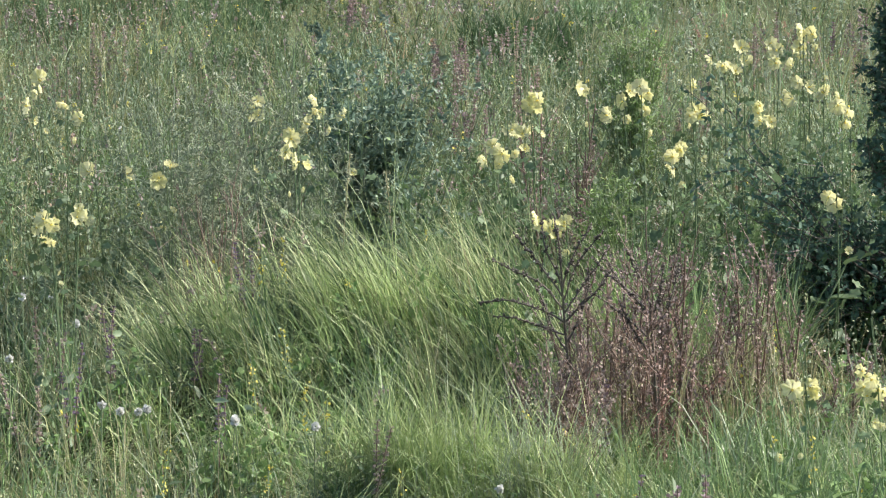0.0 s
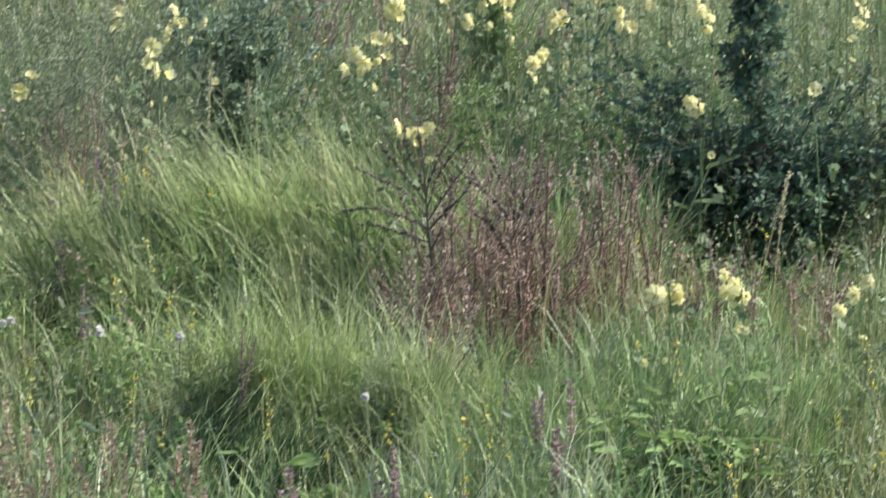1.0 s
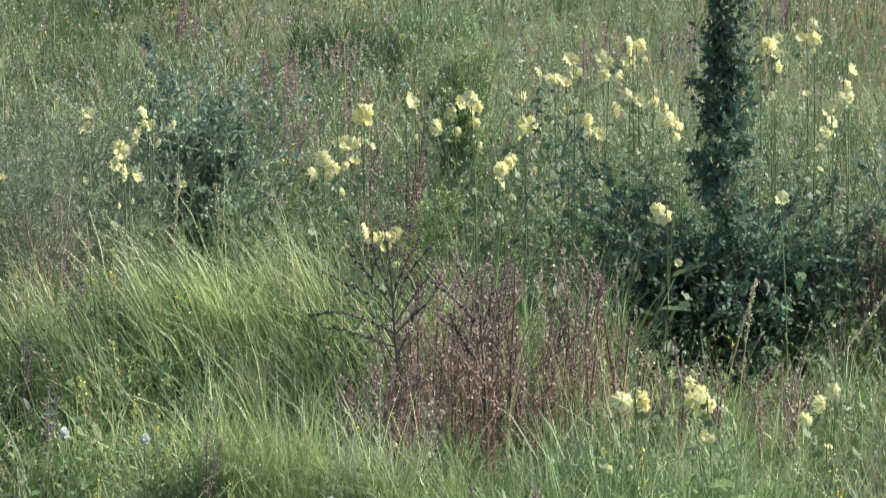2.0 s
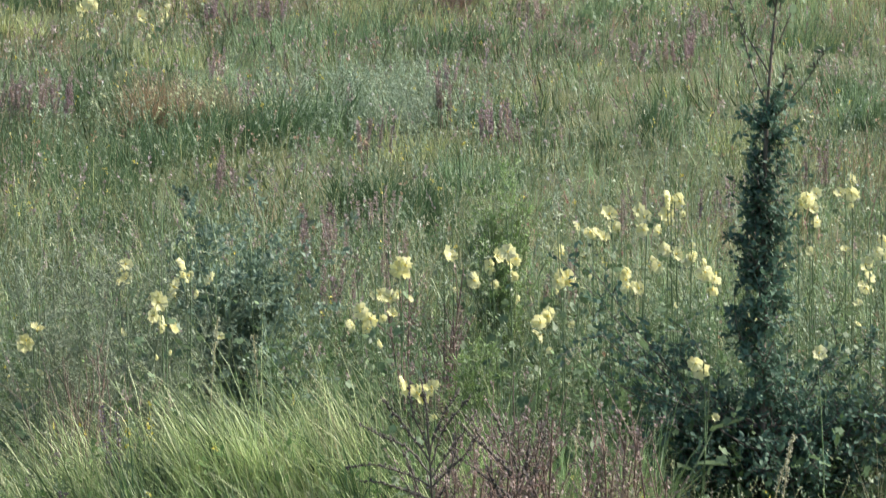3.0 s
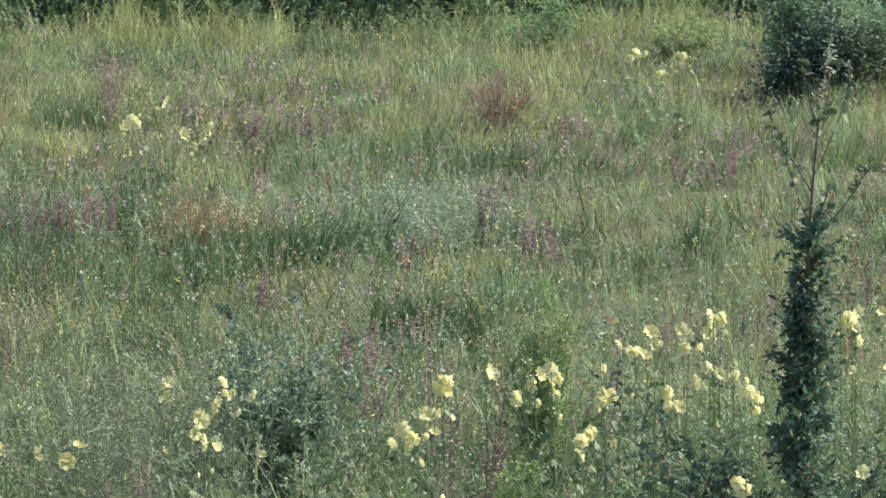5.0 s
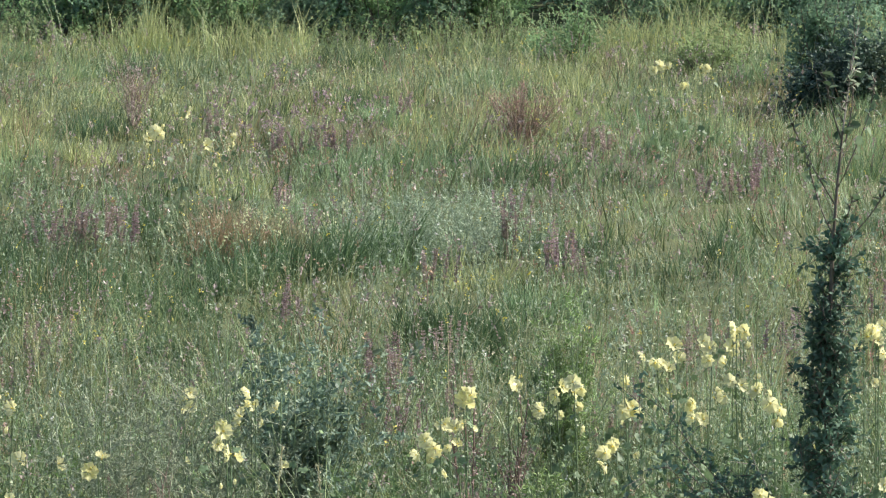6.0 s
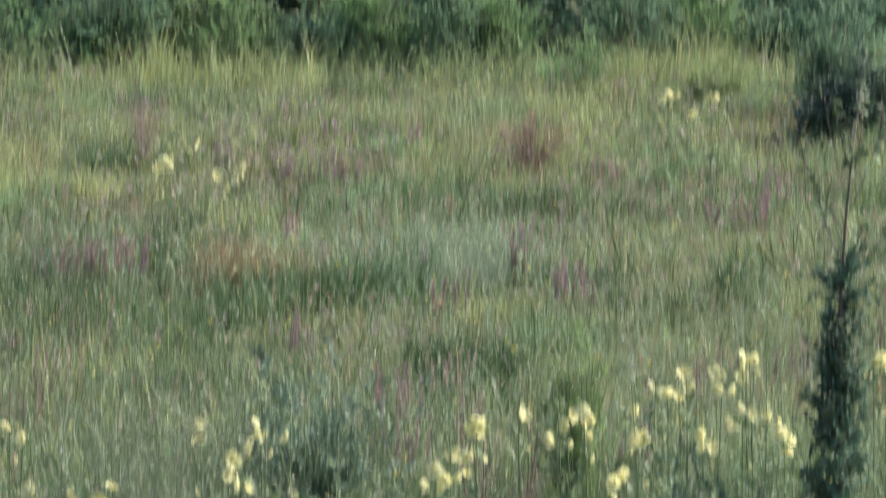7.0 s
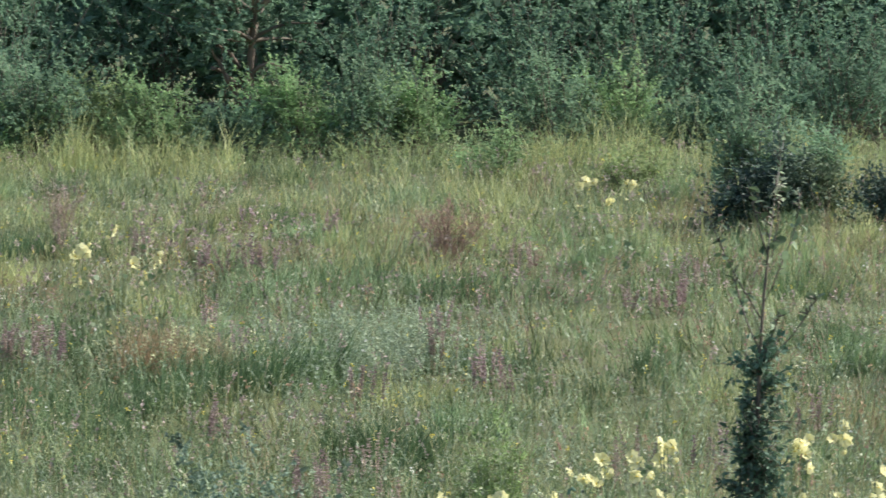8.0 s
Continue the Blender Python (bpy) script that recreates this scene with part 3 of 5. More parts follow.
def spikes(name, count, y0, y1, tall, size, long, per, material, label, keep=None, stalk=GREENSTALK):
    """Thin stalks, each with a spike of many small heads at the tip."""
    b = strew(count, y0, y1, keep=keep)
    h = rng.uniform(*tall, count) * (0.4 + 0.6 * open_ground(b[:, 0], b[:, 1]))
    v, f, path = ribbons(b, h, rng.normal(size=(count, 2)) * (0.2 if y0 < 20 else 0.36) + (0.0 if y0 < 20 else 0.12, 0), 1.6, np.full(count, 0.0012 + 0.00004 * y1), 4, 0.7)
    s = rng.uniform(0, 1, (count, per, 1))
    way = path[:, -1] - path[:, -2]
    way /= np.linalg.norm(way, axis=1, keepdims=True)
    at = (path[:, -1][:, None] - way[:, None] * s * long * rng.uniform(0.6, 1.2, (count, 1, 1))).reshape(-1, 3)
    at = at + rng.normal(size=at.shape) * np.mean(size) * 0.35
    return stuff(name, [(v, f)], stalk, label, "seed heads", [leaves(at, rng.normal(size=at.shape) + (0, 0, 0.7), rng.uniform(*size, len(at)) * 1.7, 1.0, QUICK, QUICK_FACES)], material)


spikes("seed_heads", 1800, 10.8, 22, (0.24, 0.46), (0.004, 0.007), 0.06, 8, SEED_GRASS, "pale ripe seed heads on thin stalks", stalk=STRAW)
# sparkle on the grass tips, built as tiny pale flecks
spikes("seed_heads", 2200, 13.5, 27, (0.18, 0.40), (0.0035, 0.006), 0.03, 4, SEED_AND_GLINT, "tiny pale flecks imitating glints across the meadow", stalk=GRASS)
spikes("seed_heads", 2200, 20, 50, (0.14, 0.30), (0.006, 0.011), 0.04, 5, SEED_AND_GLINT, "pale seed heads of the far field", stalk=GRASS_FAR)
spikes("seed_heads", 950, 15, 47, (0.26, 0.38), (0.009, 0.016), 0.10, 10, MAUVE, "faded mauve sage heads among the grass", keep=in_patch(0, 1.6, 0.55), stalk=STALK)
spikes("seed_heads", 110, 31, 40, (0.26, 0.40), (0.010, 0.018), 0.08, 9, MAUVE, "drift of faded mauve sage in the far field", keep=lambda x, y: np.exp(-((x + 2.0) / 1.5) ** 2 - ((y - 36.0) / 1.8) ** 2), stalk=STALK)
spikes("seed_heads", 50, 38.5, 43, (0.30, 0.45), (0.012, 0.020), 0.10, 9, MAUVE, "drift of faded mauve sage before the hedge", keep=lambda x, y: np.exp(-((x + 2.1) / 0.5) ** 2 - ((y - 40.4) / 1.0) ** 2) + np.exp(-((x + 3.2) / 0.3) ** 2 - ((y - 40.2) / 0.8) ** 2), stalk=STALK)
spikes("seed_heads", 50, 36.3, 37.9, (0.26, 0.42), (0.012, 0.020), 0.10, 9, MAGENTA, "drift of wine-red sage in the far field", keep=lambda x, y: np.exp(-((x + 1.60) / 0.40) ** 2), stalk=STALK)
spikes("seed_heads", 26, 37.0, 38.2, (0.26, 0.42), (0.012, 0.020), 0.10, 9, MAGENTA, "drift of wine-red sage in the far field", keep=lambda x, y: np.exp(-((x + 2.42) / 0.2) ** 2), stalk=STALK)
spikes("seed_heads", 160, 28.0, 29.4, (0.24, 0.40), (0.008, 0.014), 0.06, 7, SEED_GRASS, "ripe yellow seed heads over a rusty clump", keep=lambda x, y: np.exp(-((x + 1.55) / 0.4) ** 2), stalk=RUST_GRASS)
spikes("seed_heads", 220, 17.5, 25, (0.34, 0.56), (0.007, 0.012), 0.12, 12, MAUVE, "withered brownish spikes of the near field", keep=lambda x, y: np.where(x < -0.4, 1.0, 0.25), stalk=STALK)
spikes("seed_heads", 420, 11, 46, (0.24, 0.42), (0.007, 0.011), 0.06, 6, YELLOW, "small yellow blossoms among the grass")
spikes("seed_heads", 260, 16, 40, (0.24, 0.42), (0.006, 0.010), 0.02, 4, WHITE, "small white blossoms among the grass")
spikes("seed_heads", 220, 16, 34, (0.28, 0.42), (0.009, 0.015), 0.09, 8, SEED_RUST, "rusty seed heads among the grass", keep=in_patch(1, 1.8, 0.5), stalk=STALK)

herbs(560, 20, 46, (0.18, 0.30), (0.018, 0.038), 12, RUSSET, "low russet herbs in patches", keep=in_patch(3, 1.7, 0.62, 8.0), wide=0.5, stalk=STALK)
tufts("dry_grass", 560, 12, 20, 46, 0.10, (0.14, 0.30), (0.005, 0.009), RUST_GRASS, "rusty brown grass in patches", fan=0.5, knots=2, keep=in_patch(5, 1.9, 0.62, 8.0))


def wide_meadow(count, per, material, label):
    """Sparse tufts over the rest of the meadow, beside and behind the camera."""
    x, y = rng.uniform(-12, 12, count), rng.uniform(-6, 48, count)
    out = (x < -0.131 * y - 0.3) | (x > 0.112 * y + 0.3) | (y < 10.8)
    x, y = x[out], y[out]
    n = len(x)
    r, t = np.sqrt(rng.random((n, per))), rng.uniform(0, 2 * np.pi, (n, per))
    bx, by = x[:, None] + 0.16 * r * np.cos(t), y[:, None] + 0.16 * r * np.sin(t)
    b = np.stack([bx, by, ground_z(bx, by) - 0.01], -1).reshape(-1, 3)
    lean = (np.stack([r * np.cos(t), r * np.sin(t)], -1) * 0.6 + rng.normal(size=(n, per, 2)) * 0.25).reshape(-1, 2)
    v, f, _ = ribbons(b, rng.uniform(0.15, 0.40, n * per), np.clip(lean, -1.1, 1.1), 1.8, rng.uniform(0.012, 0.022, n * per), 2)
    stuff("meadow_grass", [(v, f)], material, label, "grass")


wide_meadow(4500, 8, GRASS_FAR, "sparser olive grass over the rest of the meadow")
wide_meadow(2500, 8, LUSH_FAR, "sparser green grass over the rest of the meadow")


# ---- things ----
def flower_mesh(seed):
    """A wide open mallow flower of five overlapping ruffled petals, facing -y."""
    r = np.random.default_rng(seed)
    cup = r.uniform(0.010, 0.030)
    pieces = []
    for k in range(5):
        a0 = 2 * np.pi * k / 5 + r.uniform(-0.18, 0.18)
        n, m = 7, 4
        size, own = 0.042 * r.uniform(0.85, 1.12), r.uniform(-0.004, 0.006)
        u, w = np.meshgrid(np.linspace(-0.62, 0.62, n), np.linspace(0.08, 1, m), indexing="ij")
        rad = size * w * (1 - 0.16 * (u / 0.62) ** 6 * w - 0.05 * np.exp(-(u / 0.13) ** 2) * w) * (1 + 0.13 * np.sin(9 * u + 2.3 * k + seed) * w)
        ang = a0 + u * (0.62 + 0.66 * w)
        deep = -cup * (w ** 1.5) + own * w ** 2 + 0.010 * np.sin(13 * u + 2 * k + seed) * w ** 2 + 0.004 * u + 0.0015 * (k % 2)
        v = np.stack([rad * np.cos(ang), deep, rad * np.sin(ang)], -1).reshape(-1, 3)
        i, j = np.meshgrid(np.arange(n - 1), np.arange(m - 1), indexing="ij")
        q = i * m + j
        pieces.append((v, np.stack([q, q + 1, q + m + 1, q + m], -1).reshape(-1, 4)))
    v, f = join(pieces)
    me = quads("flower", v, f, PETAL)
    me.polygons.foreach_set("use_smooth", np.ones(len(f), bool))
    return me


FLOWERS = [flower_mesh(s) for s in range(7)]
CORE_MESH = quads("flower_centre", *tube([(0, -0.018, 0), (0, -0.012, 0), (0, 0.0, 0), (0, 0.01, 0)], [0.002, 0.005, 0.004, 0.003], 8), CORE)
BUD_MESH = quads("bud", *buds(np.zeros((1, 3)), 0.015, 1.25), TIP)


def mallow_leaf(seed):
    """A lobed round leaf, slightly cupped."""
    r = np.random.default_rng(seed)
    n = 15
    a0 = np.linspace(-2.7, 2.7, n)
    rim = 0.5 * (1 + 0.08 * np.cos(5 * a0)) * (1 + r.normal(size=n) * 0.05)
    v = [(0, 0, 0)]
    for a1, q in zip(a0, rim):
        v.append((q * math.sin(a1) * 0.55, q * math.cos(a1) * 0.55, 0.05))
    for a1, q in zip(a0, rim):
        v.append((q * math.sin(a1), q * math.cos(a1) + 0.1, 0.02 + 0.08 * math.cos(5 * a1)))
    f = [(1 + i, 1 + n + i, 2 + n + i, 2 + i) for i in range(n - 1)] + [(0, 1 + i, 2 + i, 3 + i) for i in range(0, n - 2, 2)]
    return quads("leaf", v, f, MALLOW)


MALLOW_LEAVES = [mallow_leaf(s) for s in range(4)]


def hollyhock(x, y, heads):
    """A hollyhock: upright stems with round leaves, buds, and the flowers at heads: (aside, behind, height)."""
    z = float(ground_z(x, y))
    plant = thing("hollyhock", (x, y, z), "pale yellow flowering hollyhock with round grey-green leaves in the meadow grass", "flower", "yellow hollyhocks")
    top = max(h for _, _, h in heads) - z
    for aside, behind, h in heads:
        stem_top = np.array([aside + rng.normal() * 0.015, behind + 0.025, h - z + 0.12 + rng.uniform(0, 0.12)])
        foot = np.array([aside * 0.25 + rng.normal() * 0.02, behind * 0.25, -0.03])
        path = [foot + (stem_top - foot) * q + np.array([math.sin(q * 3) * 0.015, 0, 0]) for q in np.linspace(0, 1, 6)]
        part("stem", quads("stem", *tube(path, np.linspace(0.0035, 0.0018, 6), 5), MALLOW), plant)
        for _ in range(8):
            bud = part("bud", BUD_MESH, plant)
            q = path[-1] - (path[-1] - path[-2]) * rng.uniform(-0.1, 1.3) + rng.normal(size=3) * 0.010
            bud.matrix_local = pose(*q, rng.uniform(-40, 40), rng.uniform(-40, 40), 0) @ Matrix.Scale(rng.uniform(0.5, 1.1), 4)
        blooms = [(aside, behind, h - z, rng.uniform(0.58, 0.84) if y < 25 else rng.uniform(0.85, 1.05), 0)]
        for _ in range(rng.integers(0, 3)):  # side blooms close to the open one
            blooms.append((aside + rng.normal() * 0.024, behind + 0.01 + abs(rng.normal()) * 0.02, h - z - rng.uniform(-0.05, 0.08), rng.uniform(0.38, 0.70), 1))
        if rng.random() < 0.55:  # a small half-hidden one lower down
            blooms.append((aside * 0.8 + rng.normal() * 0.03, behind + 0.02, h - z - rng.uniform(0.10, 0.24), rng.uniform(0.25, 0.45), 1))
        for bx, by, bz, s, turned in blooms:
            bloom = part("flower", FLOWERS[rng.integers(7)], plant, "open pale yellow flower")
            bloom.matrix_local = pose(bx, by, bz, rng.normal() * 26 - 10, 0, rng.normal() * (42 + 22 * turned) - 12) @ pose(0, 0, 0, 0, rng.uniform(0, 360), 0) @ Matrix.Scale(s, 4)
            part("flower_centre", CORE_MESH, bloom)
    for k in range(14 + 4 * len(heads)):
        q = rng.uniform(0.15, 0.95)
        leaf = part("leaf", MALLOW_LEAVES[k % 4], plant)
        leaf.matrix_local = pose(rng.normal() * 0.07, rng.normal() * 0.06 - 0.02, top * q, rng.uniform(15, 80), rng.uniform(-30, 30), rng.uniform(0, 360)) @ Matrix.Scale(rng.uniform(0.028, 0.055) * (1.3 - 0.7 * q), 4)
    return plant


hollyhock(-2.01, 17.50, [(-0.044, -0.04, 0.96), (0.037, 0.00, 0.87), (-0.104, 0.04, 0.85), (0.111, -0.04, 0.81)])
hollyhock(-1.20, 17.11, [(-0.008, -0.04, 0.91), (0.008, 0.00, 0.87)])
hollyhock(-0.97, 16.77, [(0.016, -0.04, 0.99), (-0.016, 0.00, 0.89)])
hollyhock(-1.01, 16.33, [(-0.011, -0.04, 0.91), (0.011, 0.00, 0.82)])
hollyhock(-0.84, 16.53, [(0.000, -0.04, 0.96)])
hollyhock(-1.51, 16.64, [(0.028, -0.04, 0.76), (-0.028, 0.00, 0.70)])
hollyhock(-1.75, 15.28, [(0.068, -0.04, 0.81), (-0.019, 0.00, 0.78), (-0.050, 0.04, 0.79)])
hollyhock(-1.74, 16.86, [(-0.068, -0.04, 0.71), (0.068, 0.00, 0.69)])
hollyhock(-0.28, 16.43, [(-0.018, -0.04, 0.86), (0.018, 0.00, 0.83)])
hollyhock(-0.18, 16.56, [(0.021, -0.04, 0.99), (-0.011, 0.00, 0.88), (-0.055, 0.04, 0.89), (0.045, -0.04, 1.01)])
hollyhock(0.02, 16.87, [(-0.013, -0.04, 1.01), (0.013, 0.00, 0.99)])
hollyhock(0.23, 16.90, [(0.009, -0.04, 1.01), (0.043, 0.00, 0.98), (-0.051, 0.04, 0.94)])
hollyhock(0.12, 16.84, [(0.000, -0.04, 0.91)])
hollyhock(0.44, 16.64, [(-0.023, -0.04, 0.94), (0.023, 0.00, 0.94), (-0.000, 0.04, 0.94)])
hollyhock(0.38, 17.00, [(-0.015, -0.04, 0.73), (0.015, 0.00, 0.75)])
hollyhock(0.62, 17.55, [(0.017, -0.04, 1.06), (-0.051, 0.00, 0.99), (0.038, 0.04, 1.00), (-0.004, -0.04, 0.97)])
hollyhock(0.77, 17.46, [(0.000, -0.04, 1.06)])
hollyhock(0.89, 17.67, [(-0.011, -0.04, 1.11), (0.030, 0.00, 1.09), (-0.020, 0.04, 1.03)])
hollyhock(0.89, 17.29, [(-0.048, -0.04, 0.96), (-0.007, 0.00, 0.94), (0.055, 0.04, 0.91)])
hollyhock(1.00, 17.07, [(-0.019, -0.04, 0.91), (0.019, 0.00, 0.88)])
hollyhock(0.73, 17.53, [(-0.024, -0.04, 0.81), (0.024, 0.00, 0.77)])
hollyhock(-0.09, 15.55, [(-0.040, -0.04, 0.755), (0.052, 0.00, 0.725), (0.006, 0.04, 0.70)])
hollyhock(0.45, 17.20, [(0.000, -0.04, 0.96)])
hollyhock(1.46, 18.13, [(-0.009, -0.04, 1.06), (0.008, 0.00, 1.00), (0.035, 0.04, 0.94), (-0.033, -0.04, 1.02)])
hollyhock(1.61, 18.25, [(-0.024, -0.04, 1.05), (0.024, 0.00, 1.05)])
hollyhock(1.58, 16.93, [(-0.014, -0.04, 0.96), (0.013, 0.00, 0.91), (0.001, 0.04, 0.86)])
hollyhock(1.71, 17.57, [(0.003, -0.04, 1.01), (-0.003, 0.00, 0.95)])
hollyhock(1.33, 16.12, [(0.000, -0.04, 0.76)])
hollyhock(1.14, 16.85, [(-0.012, -0.04, 0.76), (0.012, 0.00, 0.71)])
hollyhock(0.91, 16.20, [(-0.010, -0.04, 0.71), (0.010, 0.00, 0.68)])
hollyhock(0.90, 13.76, [(-0.001, -0.04, 0.56), (0.022, 0.00, 0.52), (-0.021, 0.04, 0.52)])
hollyhock(1.33, 14.15, [(0.010, -0.04, 0.47), (-0.020, 0.00, 0.43)])
hollyhock(0.69, 13.90, [(-0.026, -0.04, 0.50), (0.026, 0.00, 0.50)])
hollyhock(-2.09, 29.84, [(0.000, -0.04, 0.90)])
hollyhock(-2.29, 29.59, [(0.005, -0.04, 0.80), (0.034, 0.00, 0.77), (-0.039, 0.04, 0.74)])
hollyhock(-1.92, 30.29, [(-0.083, -0.04, 0.64), (0.083, 0.00, 0.70)])
hollyhock(1.16, 33.96, [(-0.099, -0.04, 0.87), (-0.044, 0.00, 0.90), (0.012, 0.04, 0.88), (0.131, -0.04, 0.74)])
hollyhock(1.43, 33.79, [(-0.026, -0.04, 0.90), (0.026, 0.00, 0.89)])

def grow(thing_ob, limbs, twigs_per, twig_len, leaf_per, leaf_size, leaf_mat, bark=BARK, wide=1.0, up=0.3, twig_r=0.004, leaf_name="crown", start_at=0.15, simple=False, wild=1.0, tidy=0.0):
    """Limbs [(path, radius)], each a part, with twigs, and the leaves as one crown."""
    at, along, limb_no = [], [], 0
    for path, radius in limbs:
        wood = [tube(path, np.linspace(radius, radius * 0.25, len(path)), 5)]
        for _ in range(twigs_per):
            q = rng.uniform(start_at, 1) * (len(path) - 1.001)
            k = int(q)
            start = path[k] + (path[k + 1] - path[k]) * (q - k)
            way = rng.normal(size=3) * wild + (path[k + 1] - path[k]) / (np.linalg.norm(path[k + 1] - path[k]) + 1e-9) * 0.6 + (0, 0, up)
            twig = wander(start, way, rng.uniform(*twig_len), 4, 0.2)
            if not simple or bark is not BARK:
                wood.append(tube(twig[::3], np.array([twig_r, twig_r * 0.4]), 3))
            w = rng.uniform(0, 2.999, leaf_per)
            i = w.astype(int)
            at.append(twig[i] + (twig[i + 1] - twig[i]) * (w - i)[:, None])
            along.append(rng.normal(size=(leaf_per, 3)) * (1 - 0.5 * tidy) + way / np.linalg.norm(way) * 0.7)
        tagged(part("branch", quads("branch", *join(wood), bark), thing_ob), kind="stuff" if simple else "")
    at, along = np.concatenate(at), np.concatenate(along)
    shape = (QUICK, QUICK_FACES) if simple else (LEAF, LEAF_FACES)
    part(leaf_name, quads(leaf_name, *leaves(at, along, rng.uniform(*leaf_size, len(at)), wide, *shape, 0.6 - 0.4 * tidy), leaf_mat), thing_ob)


def pear_tree():
    x, y = 1.18, 16.6
    z = float(ground_z(x, y))
    tree = thing("young_pear_tree", (x, y, z), "slim dark green young wild pear tree with a thin leading shoot", "tree")
    tall = 2.36 - z
    trunk = [(0, 0, -0.05)]
    for q in np.linspace(0.08, 1, 12):
        trunk.append((0.02 * math.sin(5 * q) + 0.10 * q ** 2 - 0.05 * math.sin(3.1 * q), 0.02 * math.cos(4 * q), tall * q))
    trunk = np.array(trunk)
    part("trunk", quads("trunk", *tube(trunk[:11], np.linspace(0.017, 0.004, 11), 8), DARKWOOD), tree)
    part("leading_shoot", quads("leading_shoot", *tube(trunk[10:], np.linspace(0.0035, 0.0018, 3), 6), BARK_PALE), tree, "pale leading shoot")

    def on_trunk(h):
        i = np.interp(h, trunk[:, 2], np.arange(13))
        return trunk[int(i)] + (trunk[min(int(i) + 1, 12)] - trunk[int(i)]) * (i - int(i))

    limbs = []
    for k in range(60):  # the slim column
        h = 0.36 + 1.18 * rng.random() ** 1.2
        t = rng.uniform(0, 2 * np.pi)
        reach = np.interp(h, [0.45, 0.7, 1.1, 1.52], [0.20, 0.16, 0.11, 0.05]) * rng.uniform(0.3, 1.3)
        limbs.append((wander(on_trunk(h), (math.cos(t), math.sin(t), 0.9), reach, 5, 0.12, 0.03), 0.005))
    for k in range(64):  # the broad skirt
        h = rng.uniform(0.05, 0.36)
        t = rng.uniform(0, 2 * np.pi)
        limbs.append((wander(on_trunk(h), (math.cos(t), 0.7 * math.sin(t), rng.uniform(0.02, 0.38)), rng.uniform(0.25, 0.60), 6, 0.10, 0.02), 0.005))
    arms = []
    for dx, up_to, n in ((-0.70, 1.00, 2), (-0.62, 0.72, 3), (-0.48, 0.45, 4), (-0.28, 0.75, 2), (0.30, 0.72, 2), (0.52, 0.52, 4), (0.60, 0.34, 4)):  # long side limbs
        for _ in range(n):
            way = np.array([dx + rng.normal() * 0.05, rng.normal() * 0.15, up_to - 0.12])
            arms.append((wander(on_trunk(0.12), way, np.linalg.norm(way), 8, 0.06, 0.02), 0.004))
    grow(tree, limbs[:60], 9, (0.04, 0.15), 10, (0.014, 0.034), PEAR, DARKWOOD, 0.85, twig_r=0.002)
    grow(tree, limbs[60:], 13, (0.05, 0.16), 12, (0.014, 0.034), PEAR, DARKWOOD, 0.85, twig_r=0.002, leaf_name="skirt_crown")
    grow(tree, arms, 24, (0.04, 0.15), 9, (0.014, 0.032), PEAR, DARKWOOD, 0.85, twig_r=0.002, leaf_name="side_crown")
    shoots = []
    for h, dx, up_to in ((1.48, 0.24, 0.30), (1.55, -0.12, 0.30), (1.66, -0.20, 0.42), (1.72, 0.16, 0.42), (1.84, 0.10, 0.34), (1.90, -0.08, 0.26), (1.50, 0.06, 0.20)):
        way = np.array([dx * 0.8, rng.normal() * 0.06, up_to])
        shoots.append((wander(on_trunk(h), way * (1.6, 1, 1), np.linalg.norm(way), 7, 0.05, 0.10), 0.0035))
    shoots.append((trunk[8:], 0.003))
    grow(tree, shoots, 6, (0.015, 0.035), 2, (0.028, 0.050), YOUNG_AND_LIT, DARKWOOD, 1.1, leaf_name="young_leaves")
    grow(tree, [(trunk[9:], 0.003)], 20, (0.02, 0.05), 3, (0.016, 0.032), TIP, DARKWOOD, 0.7, leaf_name="top_leaves")
    tips = [(path[-3:], 0.003) for path, _ in shoots]
    grow(tree, tips, 6, (0.015, 0.04), 2, (0.014, 0.026), TIP, DARKWOOD, 0.6, leaf_name="tip_leaves")


pear_tree()


def shrub(name, x, y, tall, wide, stems, twigs, per, leaf, mat, label, bark=BARK, slim=1.0, twig=(0.08, 0.25), fan=0.6, deep=1.0, up=0.3, stem=0.0):
    z = float(ground_z(x, y))
    ob = thing(name, (x, y, z), label, "shrub")
    limbs = []
    for _ in range(stems):
        t = rng.uniform(0, 2 * np.pi)
        out = rng.uniform(0.1, 1.0)
        way = np.array([math.cos(t) * wide * out, math.sin(t) * wide * out * deep, tall * (1 - fan * 0.35 * out)])
        limbs.append((wander((rng.normal() * wide * 0.12, rng.normal() * wide * 0.1, -0.03), way, np.linalg.norm(way) * rng.uniform(0.7, 1.0), 7, 0.08), stem or 0.002 + 0.004 * tall))
    grow(ob, limbs, twigs, twig, per, leaf, mat, bark, slim, up=up, twig_r=0.002, simple=True)
    return ob


shrub("grey_shrub", -0.80, 17.6, 1.32, 0.36, 46, 15, 20, (0.016, 0.034), BLUE_LEAF, "dense blue-green shrub behind the grass hummock", bark=GREENSTALK, twig=(0.06, 0.17), slim=0.8)
shrub("broom_bush", -1.36, 16.9, 1.22, 0.55, 34, 18, 16, (0.012, 0.028), BROOM, "airy feathery grey-green bush with thin twigs beside the hummock", slim=0.4, bark=BROOM, twig=(0.08, 0.22), stem=0.0034)
shrub("broom_bush", -1.12, 17.4, 1.15, 0.36, 22, 16, 12, (0.012, 0.028), BROOM, "airy feathery grey-green bush with thin twigs", slim=0.4, bark=BROOM, twig=(0.08, 0.22))
